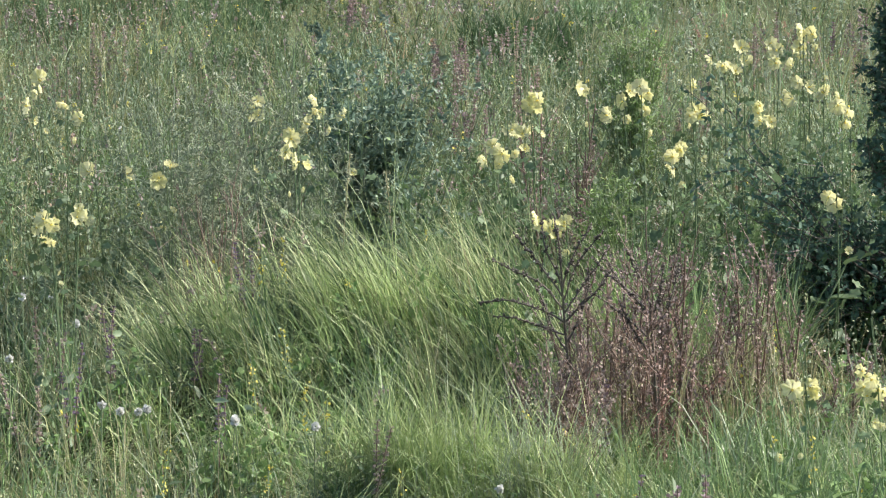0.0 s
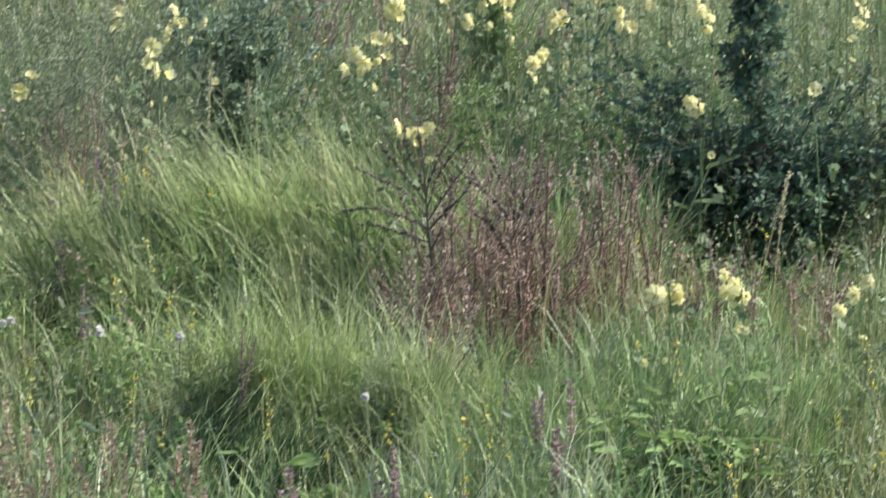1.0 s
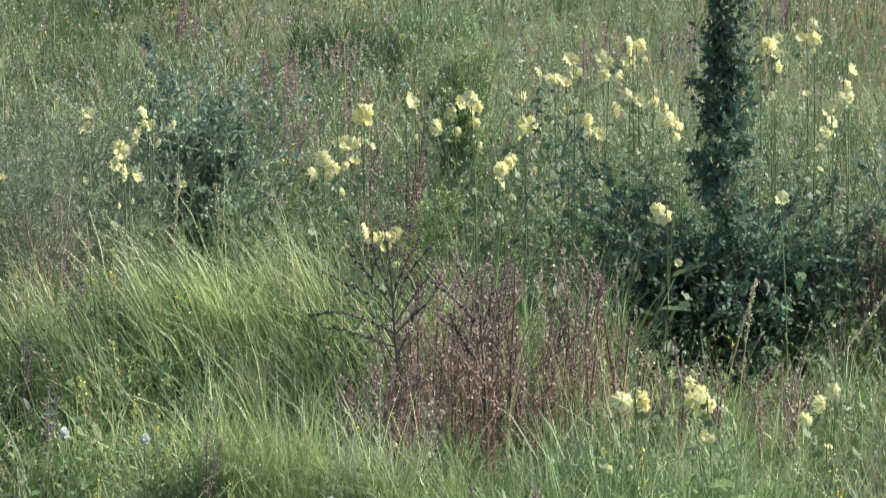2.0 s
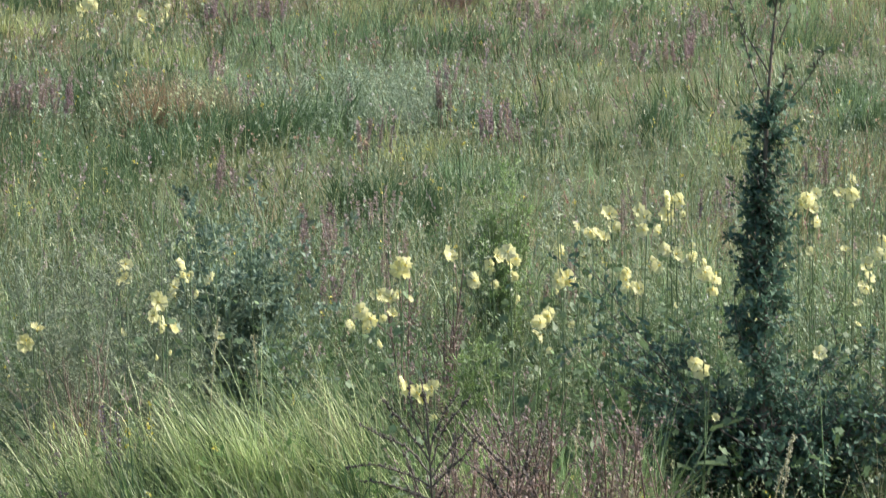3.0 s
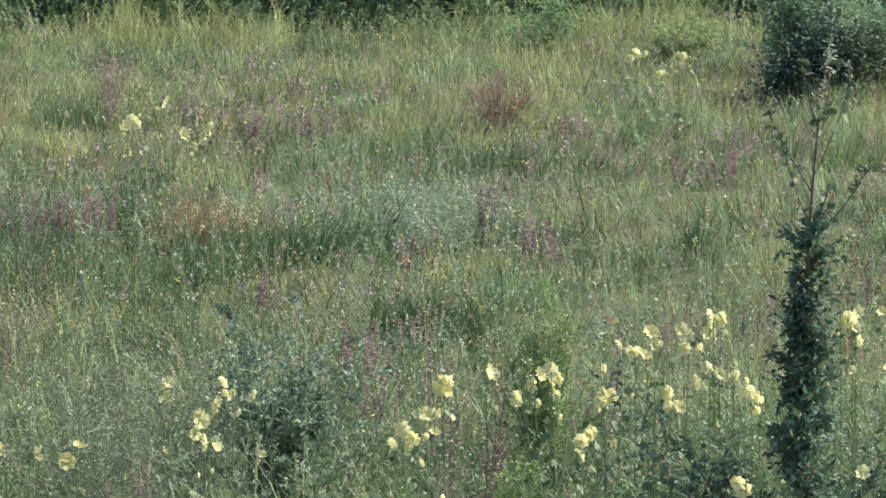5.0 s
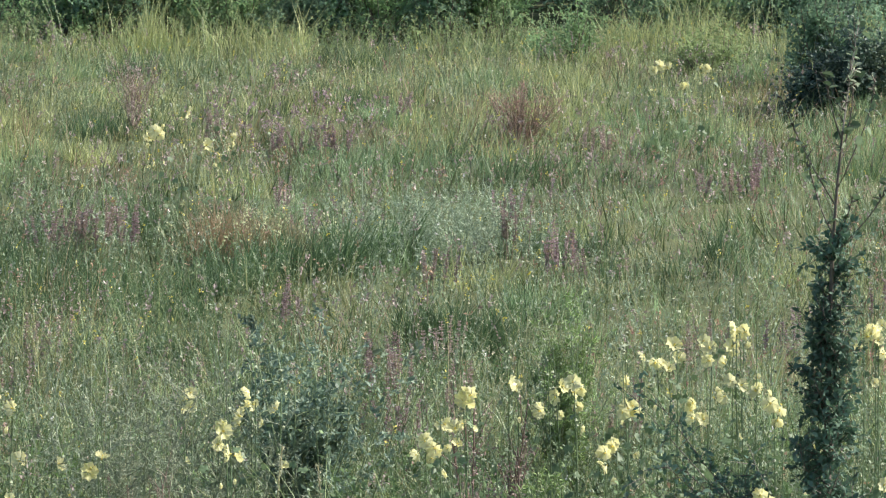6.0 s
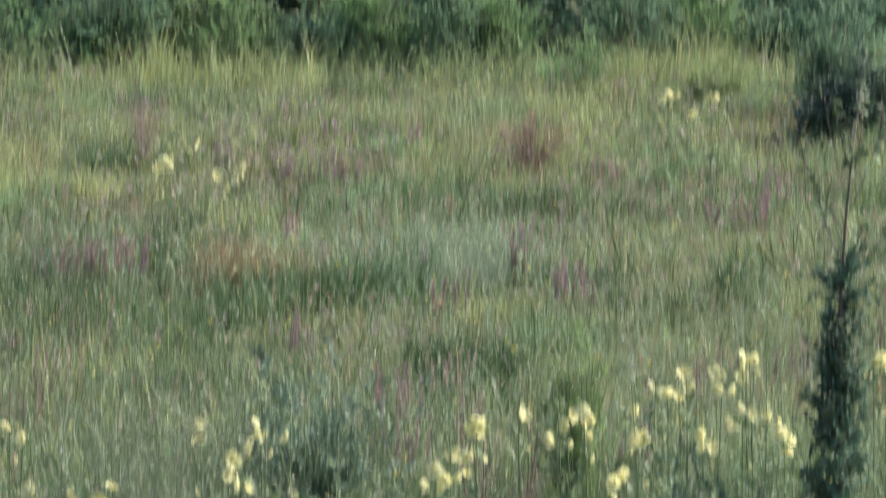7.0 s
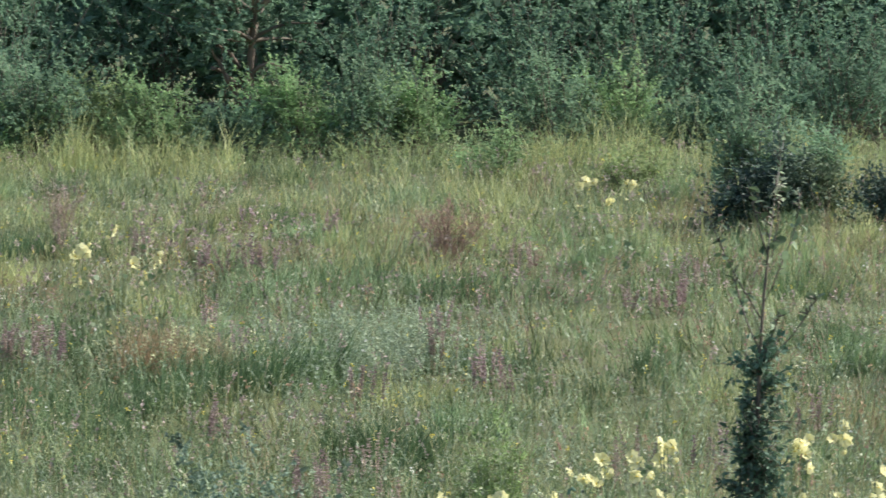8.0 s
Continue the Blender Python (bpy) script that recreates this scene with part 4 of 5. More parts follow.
shrub("bare_bush", -1.30, 16.30, 0.72, 0.34, 22, 5, 2, (0.012, 0.024), BROOM, "small bush of bare dark brown stems beside the hummock", bark=STALK, slim=0.4, twig=(0.06, 0.16), stem=0.0042)
shrub("russet_bush", 0.09, 36.9, 0.60, 0.46, 60, 6, 6, (0.014, 0.030), RUSSET, "russet red wilting bush in the far field", bark=STALK, slim=0.4, twig=(0.06, 0.16), up=0.9)
shrub("russet_bush", -3.12, 38.3, 0.58, 0.42, 26, 6, 6, (0.014, 0.030), MAUVE, "mauve brown seeding bush in the far field", bark=STALK, slim=0.4, twig=(0.06, 0.16), up=0.9)
shrub("dark_sapling", 1.98, 16.7, 1.15, 0.42, 16, 10, 7, (0.02, 0.04), PEAR, "dark green sapling with thin arching twigs beside the pear tree", bark=DARKWOOD, twig=(0.06, 0.2))
shrub("green_weed", 0.06, 16.95, 0.98, 0.16, 10, 16, 10, (0.018, 0.034), WEED, "tall narrow bright green bushy weed", bark=GREENSTALK, slim=0.4, twig=(0.05, 0.10))
shrub("green_weed", 0.10, 16.1, 0.75, 0.09, 12, 14, 12, (0.018, 0.034), WEED, "tall narrow bright green bushy weed", bark=GREENSTALK, slim=0.4, twig=(0.05, 0.10))
shrub("green_weed", 0.25, 20.0, 1.04, 0.19, 30, 18, 11, (0.018, 0.034), WEED, "tall narrow bright green bushy weed", bark=GREENSTALK, slim=0.4, twig=(0.05, 0.10))


def hedge_shrub(x, y, tall, wide, clumps, mat, label, leaf=(0.035, 0.065), twigs=11, per=24, name="hedge_shrub", group="shrubs of the hedge", point=0.0, fill=1.4):
    """A hedge shrub: many limbs that end in leafy clumps on a lobed outline."""
    ob = thing(name, (x, y, float(ground_z(x, y))), label, "shrub", group)
    limbs = []
    for _ in range(clumps):
        t, out = rng.uniform(0, 2 * np.pi), math.sqrt(rng.uniform(0.02, 1.0))
        lobe = 1 + 0.22 * math.sin(3 * t + x * 5)
        way = np.array([math.cos(t) * wide * out * lobe, math.sin(t) * wide * out * 0.8 * lobe, tall * ((1 - point) * math.sqrt(1.02 - out ** 2) + point * (1.02 - out)) * rng.uniform(0.6, 1.08) + 0.08])
        limbs.append((wander((rng.normal() * 0.1, rng.normal() * 0.1, -0.05), way, np.linalg.norm(way), 6, 0.08), 0.009))
    grow(ob, limbs, twigs, (0.14, 0.38), per, leaf, mat, wide=fill, twig_r=0.005, start_at=0.35, simple=True, up=0.5, tidy=0.8)


FRONT = ((-6.9, 1.5, 0.9), (-5.6, 1.4, 0.9), (-4.35, 1.35, 0.75), (-4.6, 0.75, 0.6), (-3.7, 0.80, 0.55), (-3.0, 0.85, 0.50), (-2.2, 0.5, 0.4), (-1.42, 1.05, 0.62), (-0.72, 1.10, 0.30), (-0.20, 0.95, 0.55), (1.30, 1.45, 0.72), (2.05, 1.15, 0.65), (2.75, 0.90, 0.55), (3.5, 1.35, 0.65), (4.4, 1.5, 0.8), (5.4, 1.6, 0.9), (6.6, 1.5, 0.9))
for k, (hx, tall, wide) in enumerate(FRONT):
    hedge_shrub(hx, 49.2 + rng.normal() * 0.4, tall, wide, 40 if abs(hx) < 5 else 14, HEDGE_PALE if k == 4 else HEDGE_DARK if hx > 2.9 else (HEDGE_BLUE, HEDGE)[k % 2], "dense green shrub in the front of the hedge", (0.022, 0.044), 12, 19)
for hx in np.arange(-6.2, 6.3, 1.4):
    if hx:
        hedge_shrub(hx + rng.normal() * 0.2, (51.6 if abs(hx + 2.2) > 1.5 else 53.4) + rng.normal() * 0.3, rng.uniform(2.1, 2.6), rng.uniform(1.1, 1.4), 40, HEDGE_DARK, "tall green shrub at the back of the hedge", (0.032, 0.060), 11, 15)
for hx in np.arange(-7.0, 7.1, 1.75):
    hedge_shrub(hx + rng.normal() * 0.2, 54.6, rng.uniform(3.5, 4.5), 1.9, 30, HEDGE_DARK, "tall dark tree-like shrub behind the hedge", (0.08, 0.14), 11, 15)
for hx in np.arange(-8.0, 8.1, 2.0):
    hedge_shrub(hx + rng.normal() * 0.2, 57.5, rng.uniform(4.2, 5.2), 2.0, 30, HEDGE_DARK, "tall dark tree-like shrub behind the hedge", (0.13, 0.22), 10, 12)

hedge_shrub(2.76, 40.9, 0.42, 0.16, 26, DARK_LEAF, "low dark green young shrub in the far field", (0.022, 0.045), 11, 18, "dark_shrub", "dark shrubs of the field", 0.3, 1.4)
# olive leaves put the sunlight on the dark shrub's right side into colour
hedge_shrub(3.44, 41.1, 0.56, 0.16, 24, YOUNG_AND_LIT, "low shrub coloured olive as the dark shrub's sunlit side", (0.020, 0.042), 10, 15, "lit_tone_shrub", "dark shrubs of the field", 0.4, 1.2)
hedge_shrub(2.96, 40.8, 0.66, 0.12, 30, DARK_LEAF, "dark green shrub rising in the far field", (0.022, 0.045), 11, 18, "dark_shrub", "dark shrubs of the field", 0.5, 1.3)
hedge_shrub(3.10, 41.0, 0.98, 0.12, 34, DARK_LEAF, "tallest dark green shrub in the far field", (0.022, 0.045), 11, 18, "dark_shrub", "dark shrubs of the field", 0.6, 1.3)
hedge_shrub(3.30, 41.2, 0.60, 0.14, 26, YOUNG_AND_LIT, "shrub coloured olive as the sunlit half of a dark one", (0.022, 0.042), 11, 16, "lit_tone_shrub", "dark shrubs of the field", 0.5, 1.2)
hedge_shrub(2.96, 43.2, 1.62, 0.30, 54, HEDGE_BLUE, "grey-green taller shrub behind a dark shrub", (0.022, 0.045), 12, 18, "grey_leaved_shrub", "grey shrubs of the field", 0.6, 1.2)
hedge_shrub(3.62, 43.6, 1.05, 0.22, 30, HEDGE_BLUE, "grey-green shrub behind a dark shrub", (0.022, 0.045), 12, 16, "grey_leaved_shrub", "grey shrubs of the field", 0.5, 1.2)
hedge_shrub(4.10, 40.4, 0.56, 0.28, 36, DARK_LEAF, "low dark green shrub at the field's edge", (0.022, 0.045), 12, 18, "dark_shrub", "dark shrubs of the field", 0.3, 1.3)
hedge_shrub(1.95, 44.5, 0.55, 0.40, 26, HEDGE_PALE, "small round green shrub in the far field", (0.022, 0.04), 11, 14, "green_shrub", "green shrubs of the field", 0.2, 1.2)
hedge_shrub(0.62, 45.5, 0.70, 0.28, 22, HEDGE, "small upright green shrub near the hedge", (0.022, 0.04), 11, 14, "green_shrub", "green shrubs of the field", 0.5, 1.2)


def hedge_tree():
    x, y = -2.15, 50.9
    ob = thing("hedge_tree", (x, y, 0), "gnarled old tree in a dark hollow of the hedge", "tree")
    trunk = wander((0, 0, -0.1), (0.10, 0, 1), 1.65, 6, 0.16)
    part("trunk", quads("trunk", *tube(trunk, np.linspace(0.06, 0.035, 6), 10), LIMB), ob)
    bare = (((0, 0, 0.70), (-0.9, -0.3, 0.5), 0.7), ((0.02, 0, 0.75), (0.7, -0.3, 0.7), 0.8), ((-0.02, 0, 0.9), (-0.5, -0.3, 0.8), 0.6), ((0.05, 0, 0.65), (0.9, -0.3, 0.4), 0.6), ((0, 0, 0.5), (-0.4, -0.3, 0.9), 0.9))
    for foot, way, long in bare:
        part("limb", quads("limb", *tube(wander(foot, way, long, 9, 0.25, 0.08), np.linspace(0.028, 0.012, 9), 6), LIMB), ob)
    limbs = []
    for _ in range(30):
        t = rng.uniform(0, 2 * np.pi)
        limbs.append((wander(trunk[rng.integers(4, 6)], (math.cos(t), math.sin(t), rng.uniform(0.05, 1.0)), rng.uniform(0.6, 1.5), 8, 0.10, -0.01), 0.025))
    grow(ob, limbs, 16, (0.2, 0.5), 22, (0.04, 0.07), HEDGE_DARK, wide=1.2, up=0.4, twig_r=0.006, simple=True, start_at=0.3, tidy=0.8)


hedge_tree()


def dock(x, y, tall, stems, spread, label="dry reddish brown seeding dock beside the grass hummock", mat=DOCK, low=1.6, dense=1.0):
    """A withered dock: stiff stalks with side shoots and dense whorls of brown seeds from the knot low upwards."""
    z = float(ground_z(x, y))
    ob = thing("dock_plant", (x, y, z), label, "plant", "dry docks")
    for _ in range(stems):
        t = rng.uniform(0, 2 * np.pi)
        way = np.array([math.cos(t) * spread, math.sin(t) * spread * 0.6, 1.0])
        h = tall * rng.uniform(0.55, 1.05)
        path = wander((rng.normal() * 0.06, rng.normal() * 0.05, -0.03), way, h, 7, 0.04)
        wood, seeds = [tube(path, np.linspace(0.006, 0.0025, 7), 5)], []
        for _ in range(7):
            q = rng.uniform(max(low, 1.6), 5.9)
            i = int(q)
            start = path[i] + (path[i + 1] - path[i]) * (q - i)
            side = wander(start, (*(rng.normal(size=2) * 0.5), 0.9), rng.uniform(0.10, 0.24), 5, 0.06, 0.10)
            wood.append(tube(side, np.linspace(0.0022, 0.0012, 5), 4))
            n = int(20 * dense)
            w = rng.uniform(0, 3.999, n)
            j = w.astype(int)
            seeds.append(side[j] + (side[j + 1] - side[j]) * (w - j)[:, None] + rng.normal(size=(n, 3)) * 0.005)
        n = int(90 * dense)
        w = rng.uniform(low, 5.999, n)
        j = w.astype(int)
        seeds.append(path[j] + (path[j + 1] - path[j]) * (w - j)[:, None] + rng.normal(size=(n, 3)) * 0.008)
        seeds = np.concatenate(seeds)
        part("stalk", quads("stalk", *join(wood), RED_STALK), ob)
        tagged(part("seed_head", quads("seed_head", *leaves(seeds, rng.normal(size=seeds.shape), rng.uniform(0.006, 0.013, len(seeds)), 1.5), mat), ob), kind="stuff")


for dx, dy, dh, dn in ((0.06, 14.5, 0.58, 3), (-0.05, 14.42, 0.54, 4), (0.03, 14.36, 0.50, 4), (-0.02, 14.30, 0.48, 3), (-0.08, 14.50, 0.52, 3), (0.02, 14.9, 0.70, 5), (0.12, 14.75, 0.68, 5), (0.22, 14.7, 0.66, 5), (0.32, 14.9, 0.68, 5), (0.44, 15.0, 0.66, 5), (0.56, 15.1, 0.66, 4), (0.68, 15.2, 0.62, 3)):
    dock(dx, dy, dh, dn, 0.15)
for dx, dy, dh in ((-0.11, 14.45, 0.50), (0.22, 14.40, 0.58), (0.25, 14.44, 0.52), (0.04, 14.55, 0.45), (0.46, 14.5, 0.42)):
    dock(dx, dy, dh, 1, 0.04, "red-brown dock stalk thick with seeds down to the grass", DOCK_RED, 0.6, 1.3)
for dx, dy, dh, dn in ((0.10, 15.2, 0.58, 4), (0.30, 15.3, 0.56, 4), (0.50, 15.35, 0.56, 3)):
    dock(dx, dy, dh, dn, 0.16, "pale mauve seeding dock behind redder ones", MAUVE_PALE)
dock(-0.06, 16.7, 0.95, 12, 0.12, "reddish brown seeding dock among yellow hollyhocks")
dock(0.95, 14.9, 0.42, 3, 0.16, "reddish brown seeding dock before the young tree")
dock(1.30, 15.0, 0.40, 3, 0.16, "reddish brown seeding dock before the young tree")
dock(1.76, 16.6, 0.74, 8, 0.10, "mauve brown seeding dock beside the young tree", MAUVE_PALE)


def dead_mullein(x, y, tall, arms, label):
    """A dead mullein: a dark stalk with a candelabrum of knobbly arms; arms: (foot's height, angle from upright, how it bends on, length)."""
    z = float(ground_z(x, y))
    ob = thing("dead_mullein", (x, y, z), label, "plant", "dead mulleins")
    stalk = wander((0, 0, -0.03), (-0.03, 0, 1), tall, 8, 0.02)
    part("stalk", quads("stalk", *tube(stalk, np.linspace(0.006, 0.004, 8), 6), DARKWOOD), ob)
    for up, angle, bend, long in arms:
        k = up * 7
        p = stalk[int(k)] + (stalk[min(int(k) + 1, 7)] - stalk[int(k)]) * (k - int(k))
        a1, out = angle, []
        for _ in range(8):
            out.append(p.copy())
            p = p + np.array([math.sin(radians(a1)), rng.normal() * 0.15, math.cos(radians(a1))]) * 1.2 * long / 7
            a1 += bend / 7 + rng.normal() * 7
        arm = np.array(out)
        limb = part("arm", quads("arm", *tube(arm, np.linspace(0.0035, 0.0018, 8), 5), DARKWOOD), ob)
        w = rng.uniform(1.2, 6.999, 44)
        j = w.astype(int)
        at = arm[j] + (arm[j + 1] - arm[j]) * (w - j)[:, None] + rng.normal(size=(44, 3)) * 0.0035 - (0, 0, 0.004)
        tagged(part("pod_spike", quads("pod_spike", *buds(at, rng.uniform(0.006, 0.011, 44), 1.2), DARKWOOD), limb), kind="stuff")


dead_mullein(-0.01, 14.55, 0.70, ((0.80, -55, -25, 0.24), (0.86, -40, -45, 0.24), (0.74, -70, -15, 0.20), (0.92, -30, -10, 0.22), (0.95, -14, 5, 0.20), (1.0, -4, 6, 0.18), (0.95, 10, 8, 0.19), (0.9, 22, 5, 0.22), (0.84, 32, -12, 0.22), (0.80, 45, -20, 0.20), (0.7, 30, -25, 0.22), (0.66, -35, 15, 0.20)), "dead dark brown mullein with knobbly spreading arms above the docks")
dead_mullein(0.27, 14.65, 0.58, ((0.78, -42, -6, 0.24), (0.88, -30, -8, 0.24), (0.95, -44, -4, 0.20), (1.0, -18, 5, 0.16), (0.92, 25, -5, 0.16), (0.85, 38, -8, 0.20), (0.7, -40, -5, 0.18)), "dead dark brown mullein half hidden among the docks")


def sage(x, y, tall, count, mat, spread=0.10, label="violet flowering sage with upright spikes in the grass", long=0.55, fat=1.0):
    """A clump of sage: each spike a stalk with whorls of small flowers and bracts."""
    z = float(ground_z(x, y))
    ob = thing("sage_plant", (x, y, z), label, "flower", "sage plants")
    for _ in range(count):
        foot = np.array([rng.normal() * 0.012 * count, rng.normal() * 0.012 * count, -0.02])
        way = np.array([rng.normal() * spread, rng.normal() * spread, 1])
        h = tall * rng.uniform(0.7, 1.05)
        path = wander(foot, way, h, 6, 0.03)
        stalk = part("stalk", quads("stalk", *tube(path, np.linspace(0.003, 0.002, 6), 4), STALK), ob)
        rings, each = 15, 8
        n = rings * each
        w = np.repeat(np.linspace(1 - long, 1.0, rings) + rng.normal(size=rings) * 0.008, each).clip(0, 1) * 4.999
        j = w.astype(int)
        turn = rng.uniform(0, 2 * np.pi, n)
        out = np.stack([np.cos(turn), np.sin(turn), rng.uniform(0.2, 1.0, n)], 1)
        at = path[j] + (path[j + 1] - path[j]) * (w - j)[:, None] + out * (0.002, 0.002, 0)
        size = rng.uniform(0.010, 0.018, n) * (1.35 - 0.7 * w / 5) * fat
        tagged(part("flower_spike", quads("flower_spike", *leaves(at, out, size, 1.0, QUICK, QUICK_FACES), mat), stalk), kind="stuff")
    leaf_at = np.abs(rng.normal(size=(26, 3))) * (0, 0, 0.10) + rng.normal(size=(26, 3)) * (0.03, 0.03, 0.0) + (0, 0, 0.03)
    tagged(part("foliage", quads("foliage", *leaves(leaf_at, rng.normal(size=(26, 3)) + (0, 0, 0.5), rng.uniform(0.03, 0.06, 26), 0.7), HERB), ob), kind="stuff")


for sx, sy in ((-1.82, 15.50), (-1.81, 15.01), (-1.74, 15.11), (-1.58, 15.40), (-1.34, 15.49), (-1.19, 16.12), (-1.14, 14.72), (-0.65, 13.80), (0.05, 14.45), (0.12, 13.36)):
    sage(sx, sy, 0.42, 2, VIOLET if rng.random() < 0.5 else MAUVE, fat=1.1)
for sx, sy in ((-0.42, 12.29), (-0.45, 11.74), (-0.09, 12.14), (0.27, 12.92), (0.33, 12.44), (0.04, 11.95)):
    sage(sx, sy, 0.38, 3, PINK_VIOLET, 0.05, "rosy violet sage spikes at the edge of the tuft", fat=1.5)
for sx, sy in ((-1.07, 11.97), (-1.26, 12.61), (-1.20, 12.94), (-0.78, 12.78), (-1.38, 12.48), (-0.86, 12.26), (-1.47, 12.42), (-1.01, 12.40), (-0.94, 12.59), (-1.43, 11.75), (-1.15, 12.2), (-0.70, 12.3)):
    sage(sx, sy, 0.32, 3, FADED, 0.12, "withered beige and mauve sage in whorls", 0.6, 1.5)
for sx, sy in ((-0.60, 22.48), (-0.57, 20.82), (-2.41, 23.34), (-2.51, 22.06), (-0.62, 22.81), (-0.54, 20.92), (-0.27, 21.87), (0.25, 28.0), (0.33, 27.9), (-0.04, 28.9), (0.52, 20.91), (-2.45, 28.6), (-2.60, 28.8), (-1.22, 25.33), (-0.39, 24.06), (1.46, 24.54), (2.15, 25.58), (1.06, 23.81), (-2.85, 29.1), (-2.72, 28.9), (-2.95, 28.7), (-1.34, 29.3), (-0.02, 30.9), (-0.44, 27.4), (-2.52, 29.2), (-1.52, 31.5)):
    sage(sx, sy, 0.40, 6, MAGENTA if rng.random() < 0.5 else MAUVE, 0.13, "mauve sage clump in the middle of the meadow", fat=1.4)
for sx, sy in ((1.46, 32.2), (1.68, 32.3), (1.95, 33.57), (-0.90, 38.38), (-2.36, 36.94), (-3.09, 37.52), (-1.53, 35.42), (-1.83, 35.32), (-1.30, 35.32), (0.71, 35.82)):
    sage(sx, sy, 0.36, 6, MAGENTA if rng.random() < 0.5 else MAUVE, 0.16, "dull mauve sage clump in the far field", fat=1.6)


def scabious(x, y, tall=0.40):
    """A thin stalk with a round white head."""
    z = float(ground_z(x, y))
    ob = thing("scabious", (x, y, z), "white round scabious head on a thin stalk", "flower", "white scabious")
    path = wander((0, 0, -0.02), (rng.normal() * 0.08, rng.normal() * 0.08, 1), tall + 0.02 - z, 6, 0.03)
    part("stalk", quads("stalk", *tube(path, 0.0018, 4), GREENSTALK), ob)
    way = rng.normal(size=(60, 3))
    way /= np.linalg.norm(way, axis=1, keepdims=True)
    part("flower_head", quads("flower_head", *leaves(path[-1] + way * 0.004, way * (1, 1, 0.8), rng.uniform(0.008, 0.014, 60), 1.5), WHITE), ob, "white domed head")


for sx, sy in ((-1.04, 13.90), (-1.07, 13.94), (-0.81, 13.87), (-1.51, 14.12), (-1.41, 14.03), (-1.30, 14.10), (-1.88, 14.88), (-1.97, 15.98), (-1.72, 15.45), (-1.31, 14.08), (-0.19, 12.95)):
    scabious(sx, sy)


def yellow_spike(x, y, tall=0.42):
    """Toadflax: a leafy stalk with a spike of small yellow flowers."""
    z = float(ground_z(x, y))
    ob = thing("yellow_toadflax", (x, y, z), "slender stalk with small yellow blossoms in the grass", "flower", "yellow toadflax")
    path = wander((0, 0, -0.02), (rng.normal() * 0.08, rng.normal() * 0.08, 1), tall, 7, 0.03)
    part("stalk", quads("stalk", *tube(path, 0.002, 4), GREENSTALK), ob)
    w = rng.uniform(3.6, 5.99, 26)
    j = w.astype(int)
    at = path[j] + (path[j + 1] - path[j]) * (w - j)[:, None] + rng.normal(size=(26, 3)) * 0.006
    part("blossom", quads("blossom", *leaves(at, rng.normal(size=(26, 3)) + (0, 0, 0.4), rng.uniform(0.006, 0.012, 26), 1.5), YELLOW), ob)
    w = rng.uniform(0.5, 4, 24)
    j = w.astype(int)
    at = path[j] + (path[j + 1] - path[j]) * (w - j)[:, None]
    tagged(part("foliage", quads("foliage", *leaves(at, rng.normal(size=(24, 3)) + (0, 0, 0.6), rng.uniform(0.02, 0.04, 24), 0.35), HERB), ob), kind="stuff")


for sx, sy in ((-1.10, 15.74), (-1.00, 15.79), (-1.06, 15.09), (-0.88, 14.63), (-0.80, 14.10), (-0.97, 15.28), (-0.94, 13.31), (-0.07, 11.34), (0.84, 11.97), (0.05, 12.14), (0.70, 11.25), (0.66, 11.65), (0.68, 15.47), (0.17, 12.52), (1.34, 13.55), (0.71, 13.61), (-0.5, 13.0), (-1.3, 13.6)):
    yellow_spike(sx, sy)


def foxtail(x, y, tall, lean):
    """A tall grass stalk with a thick pale spike."""
    z = float(ground_z(x, y))
    ob = thing("foxtail_grass", (x, y, z), "tall pale foxtail grass stalk before the dark tree", "grass", "foxtail stalks")
    path = wander((0, 0, -0.02), (lean * 0.4, 0, 1), tall, 8, 0.015)
    path[:, 0] += lean * 0.12 * np.linspace(0, 1, 8) ** 2
    part("stalk", quads("stalk", *tube(path, 0.0022, 4), STRAW), ob)
    w = rng.uniform(4.6, 6.99, 110)
    j = w.astype(int)
    at = path[j] + (path[j + 1] - path[j]) * (w - j)[:, None] + rng.normal(size=(110, 3)) * 0.004
    part("spike", quads("spike", *leaves(at, rng.normal(size=(110, 3)) * 0.5 + path[7] - path[6] + (0, 0, 0.6), rng.uniform(0.007, 0.013, 110), 0.8), SEED_AND_GLINT), ob)


for sx, sy, tall, lean in ((1.03, 15.27, 0.62, 0.5), (1.27, 15.19, 0.62, 1.0), (0.44, 15.63, 0.55, 0.1), (0.68, 14.61, 0.5, -0.2), (1.12, 15.4, 0.56, 0.25), (-0.66, 16.9, 0.7, -0.1), (-0.86, 16.4, 0.72, 0.1)):
    foxtail(sx, sy, tall, lean)


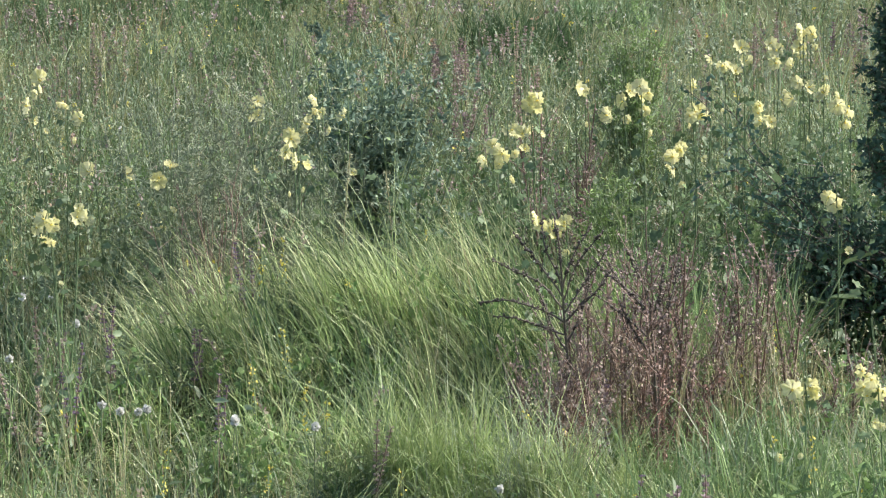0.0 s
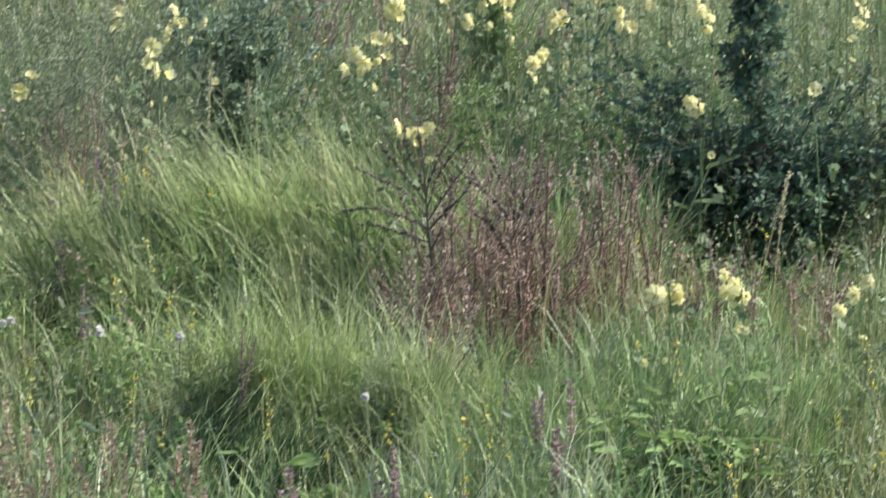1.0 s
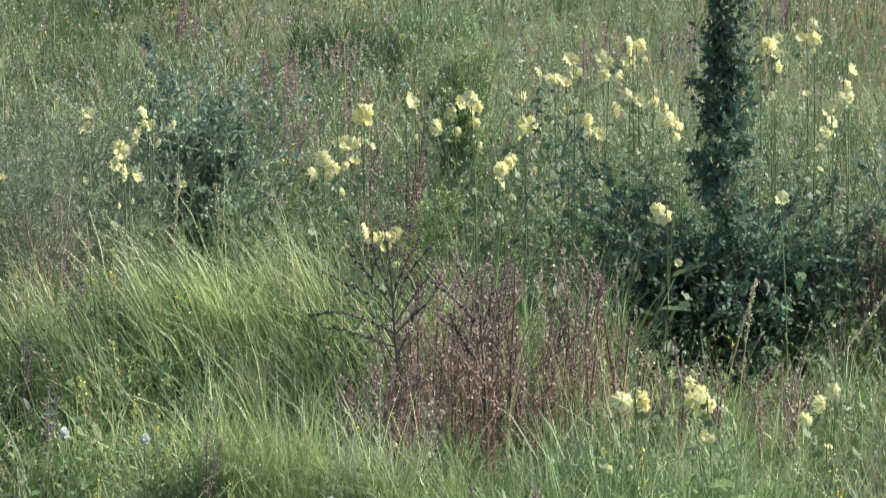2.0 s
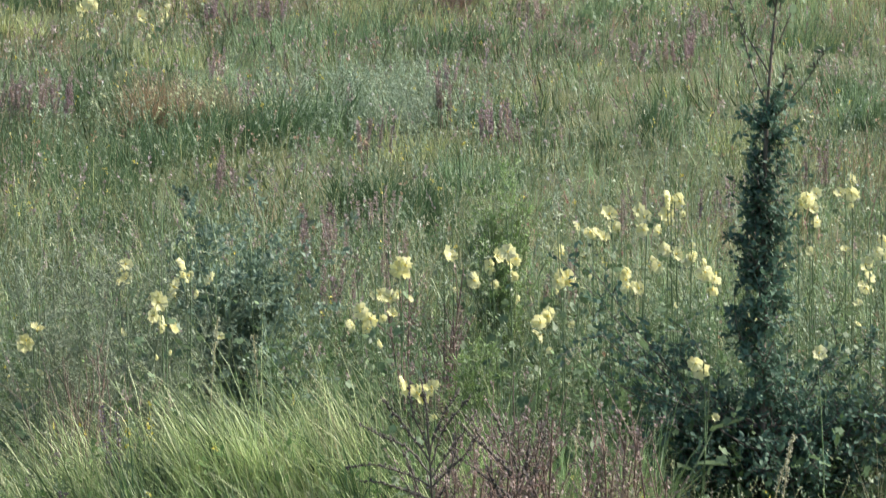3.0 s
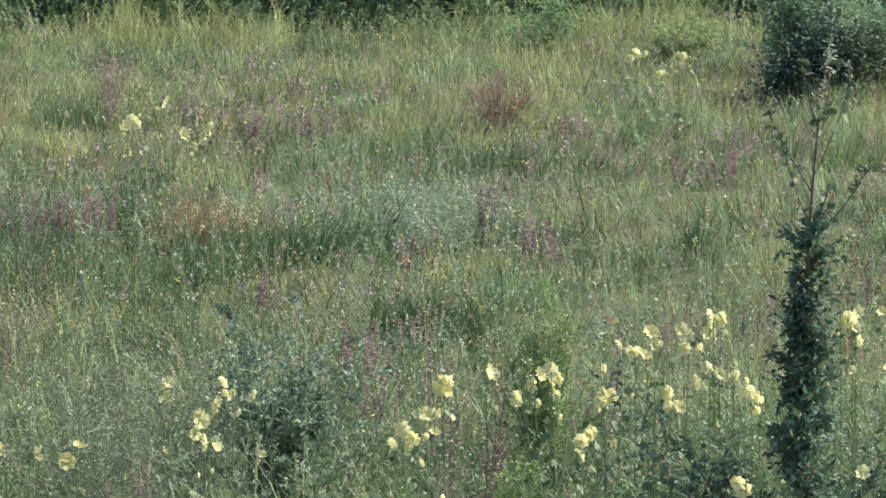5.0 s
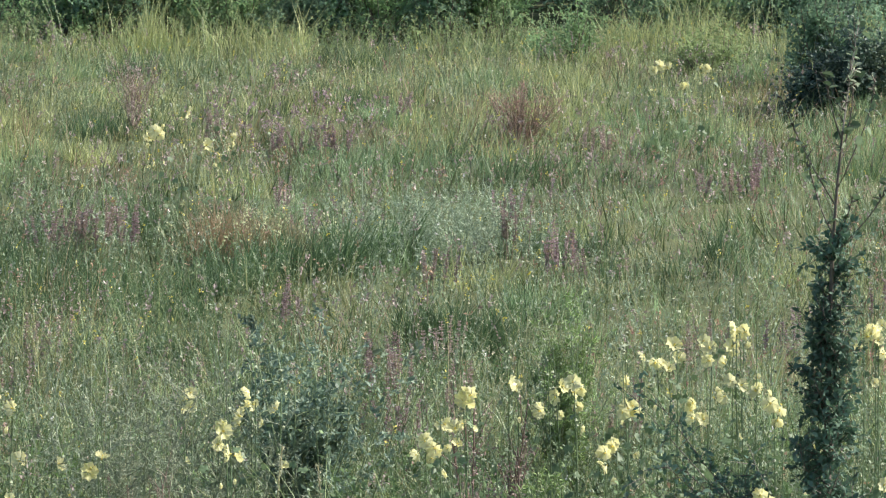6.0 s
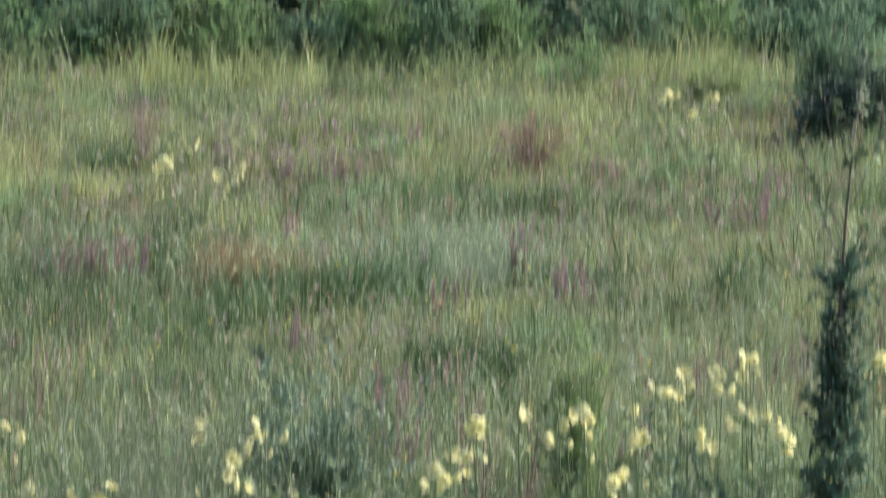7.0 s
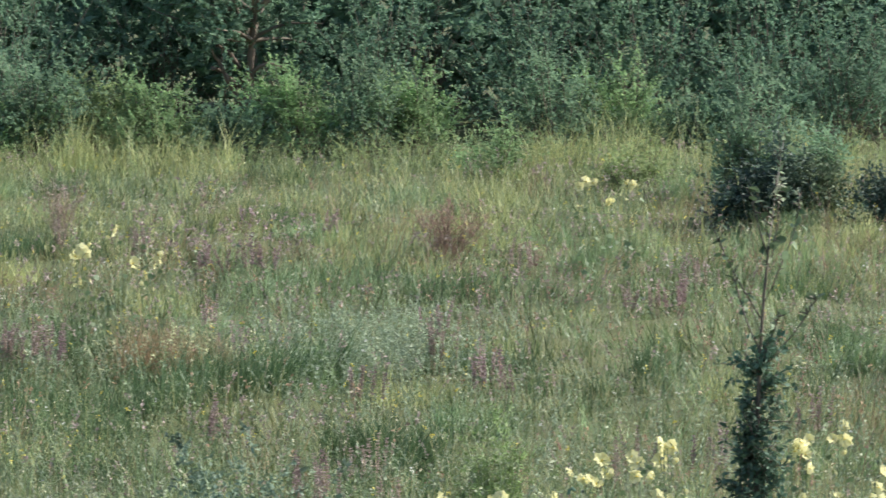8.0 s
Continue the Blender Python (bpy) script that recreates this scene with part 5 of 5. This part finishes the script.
def leafy_plant(x, y, tall, count, size, label, mat=BROADLEAF, lobed=True):
    """A low plant with large single leaves on stalks."""
    z = float(ground_z(x, y))
    ob = thing("leafy_plant", (x, y, z), label, "plant")
    for _ in range(count):
        t = rng.uniform(0, 2 * np.pi)
        way = np.array([math.cos(t) * 0.6, math.sin(t) * 0.6, 1])
        h = tall * rng.uniform(0.4, 1.0)
        path = wander((rng.normal() * 0.03, rng.normal() * 0.03, -0.02), way, h, 5, 0.08)
        part("stalk", quads("stalk", *tube(path, 0.003, 4), GREENSTALK), ob)
        n, m = 9, 5
        u, w = np.meshgrid(np.linspace(0, 1, n), np.linspace(-1, 1, m), indexing="ij")
        half = np.sin(np.pi * np.clip(u * 0.94 + 0.05, 0, 1)) ** 0.7 * (0.24 + (0.13 * np.sin(u * 21) if lobed else 0.04))
        s = size * rng.uniform(0.6, 1.1)
        v = np.stack([half * w, u, 0.10 * np.abs(w) - 0.25 * u ** 2 + 0.02 * np.sin(9 * u)], -1).reshape(-1, 3) * s
        i, j = np.meshgrid(np.arange(n - 1), np.arange(m - 1), indexing="ij")
        q = i * m + j
        leaf = part("leaf", quads("leaf", v, np.stack([q, q + 1, q + m + 1, q + m], -1).reshape(-1, 4), mat), ob)
        leaf.matrix_local = Matrix.Translation(path[-1]) @ pose(0, 0, 0, rng.uniform(-10, 45), rng.uniform(-25, 25), math.degrees(t) - 90 + rng.normal() * 20)


for sx, sy, tall, n, size in ((0.66, 12.9, 0.36, 56, 0.09), (0.82, 12.8, 0.32, 44, 0.085), (0.75, 13.1, 0.38, 44, 0.085), (0.45, 12.7, 0.2, 14, 0.07), (0.88, 13.61, 0.3, 16, 0.08), (1.0, 12.9, 0.26, 22, 0.08)):
    leafy_plant(sx, sy, tall, n, size, "low leafy plant with jagged bright green leaves")
leafy_plant(-0.52, 12.95, 0.24, 6, 0.105, "pale green plant with large smooth leaves before the tuft", lobed=False)
leafy_plant(0.76, 16.2, 0.50, 9, 0.13, "dark green upright plant with large leaves", MALLOW, lobed=False)
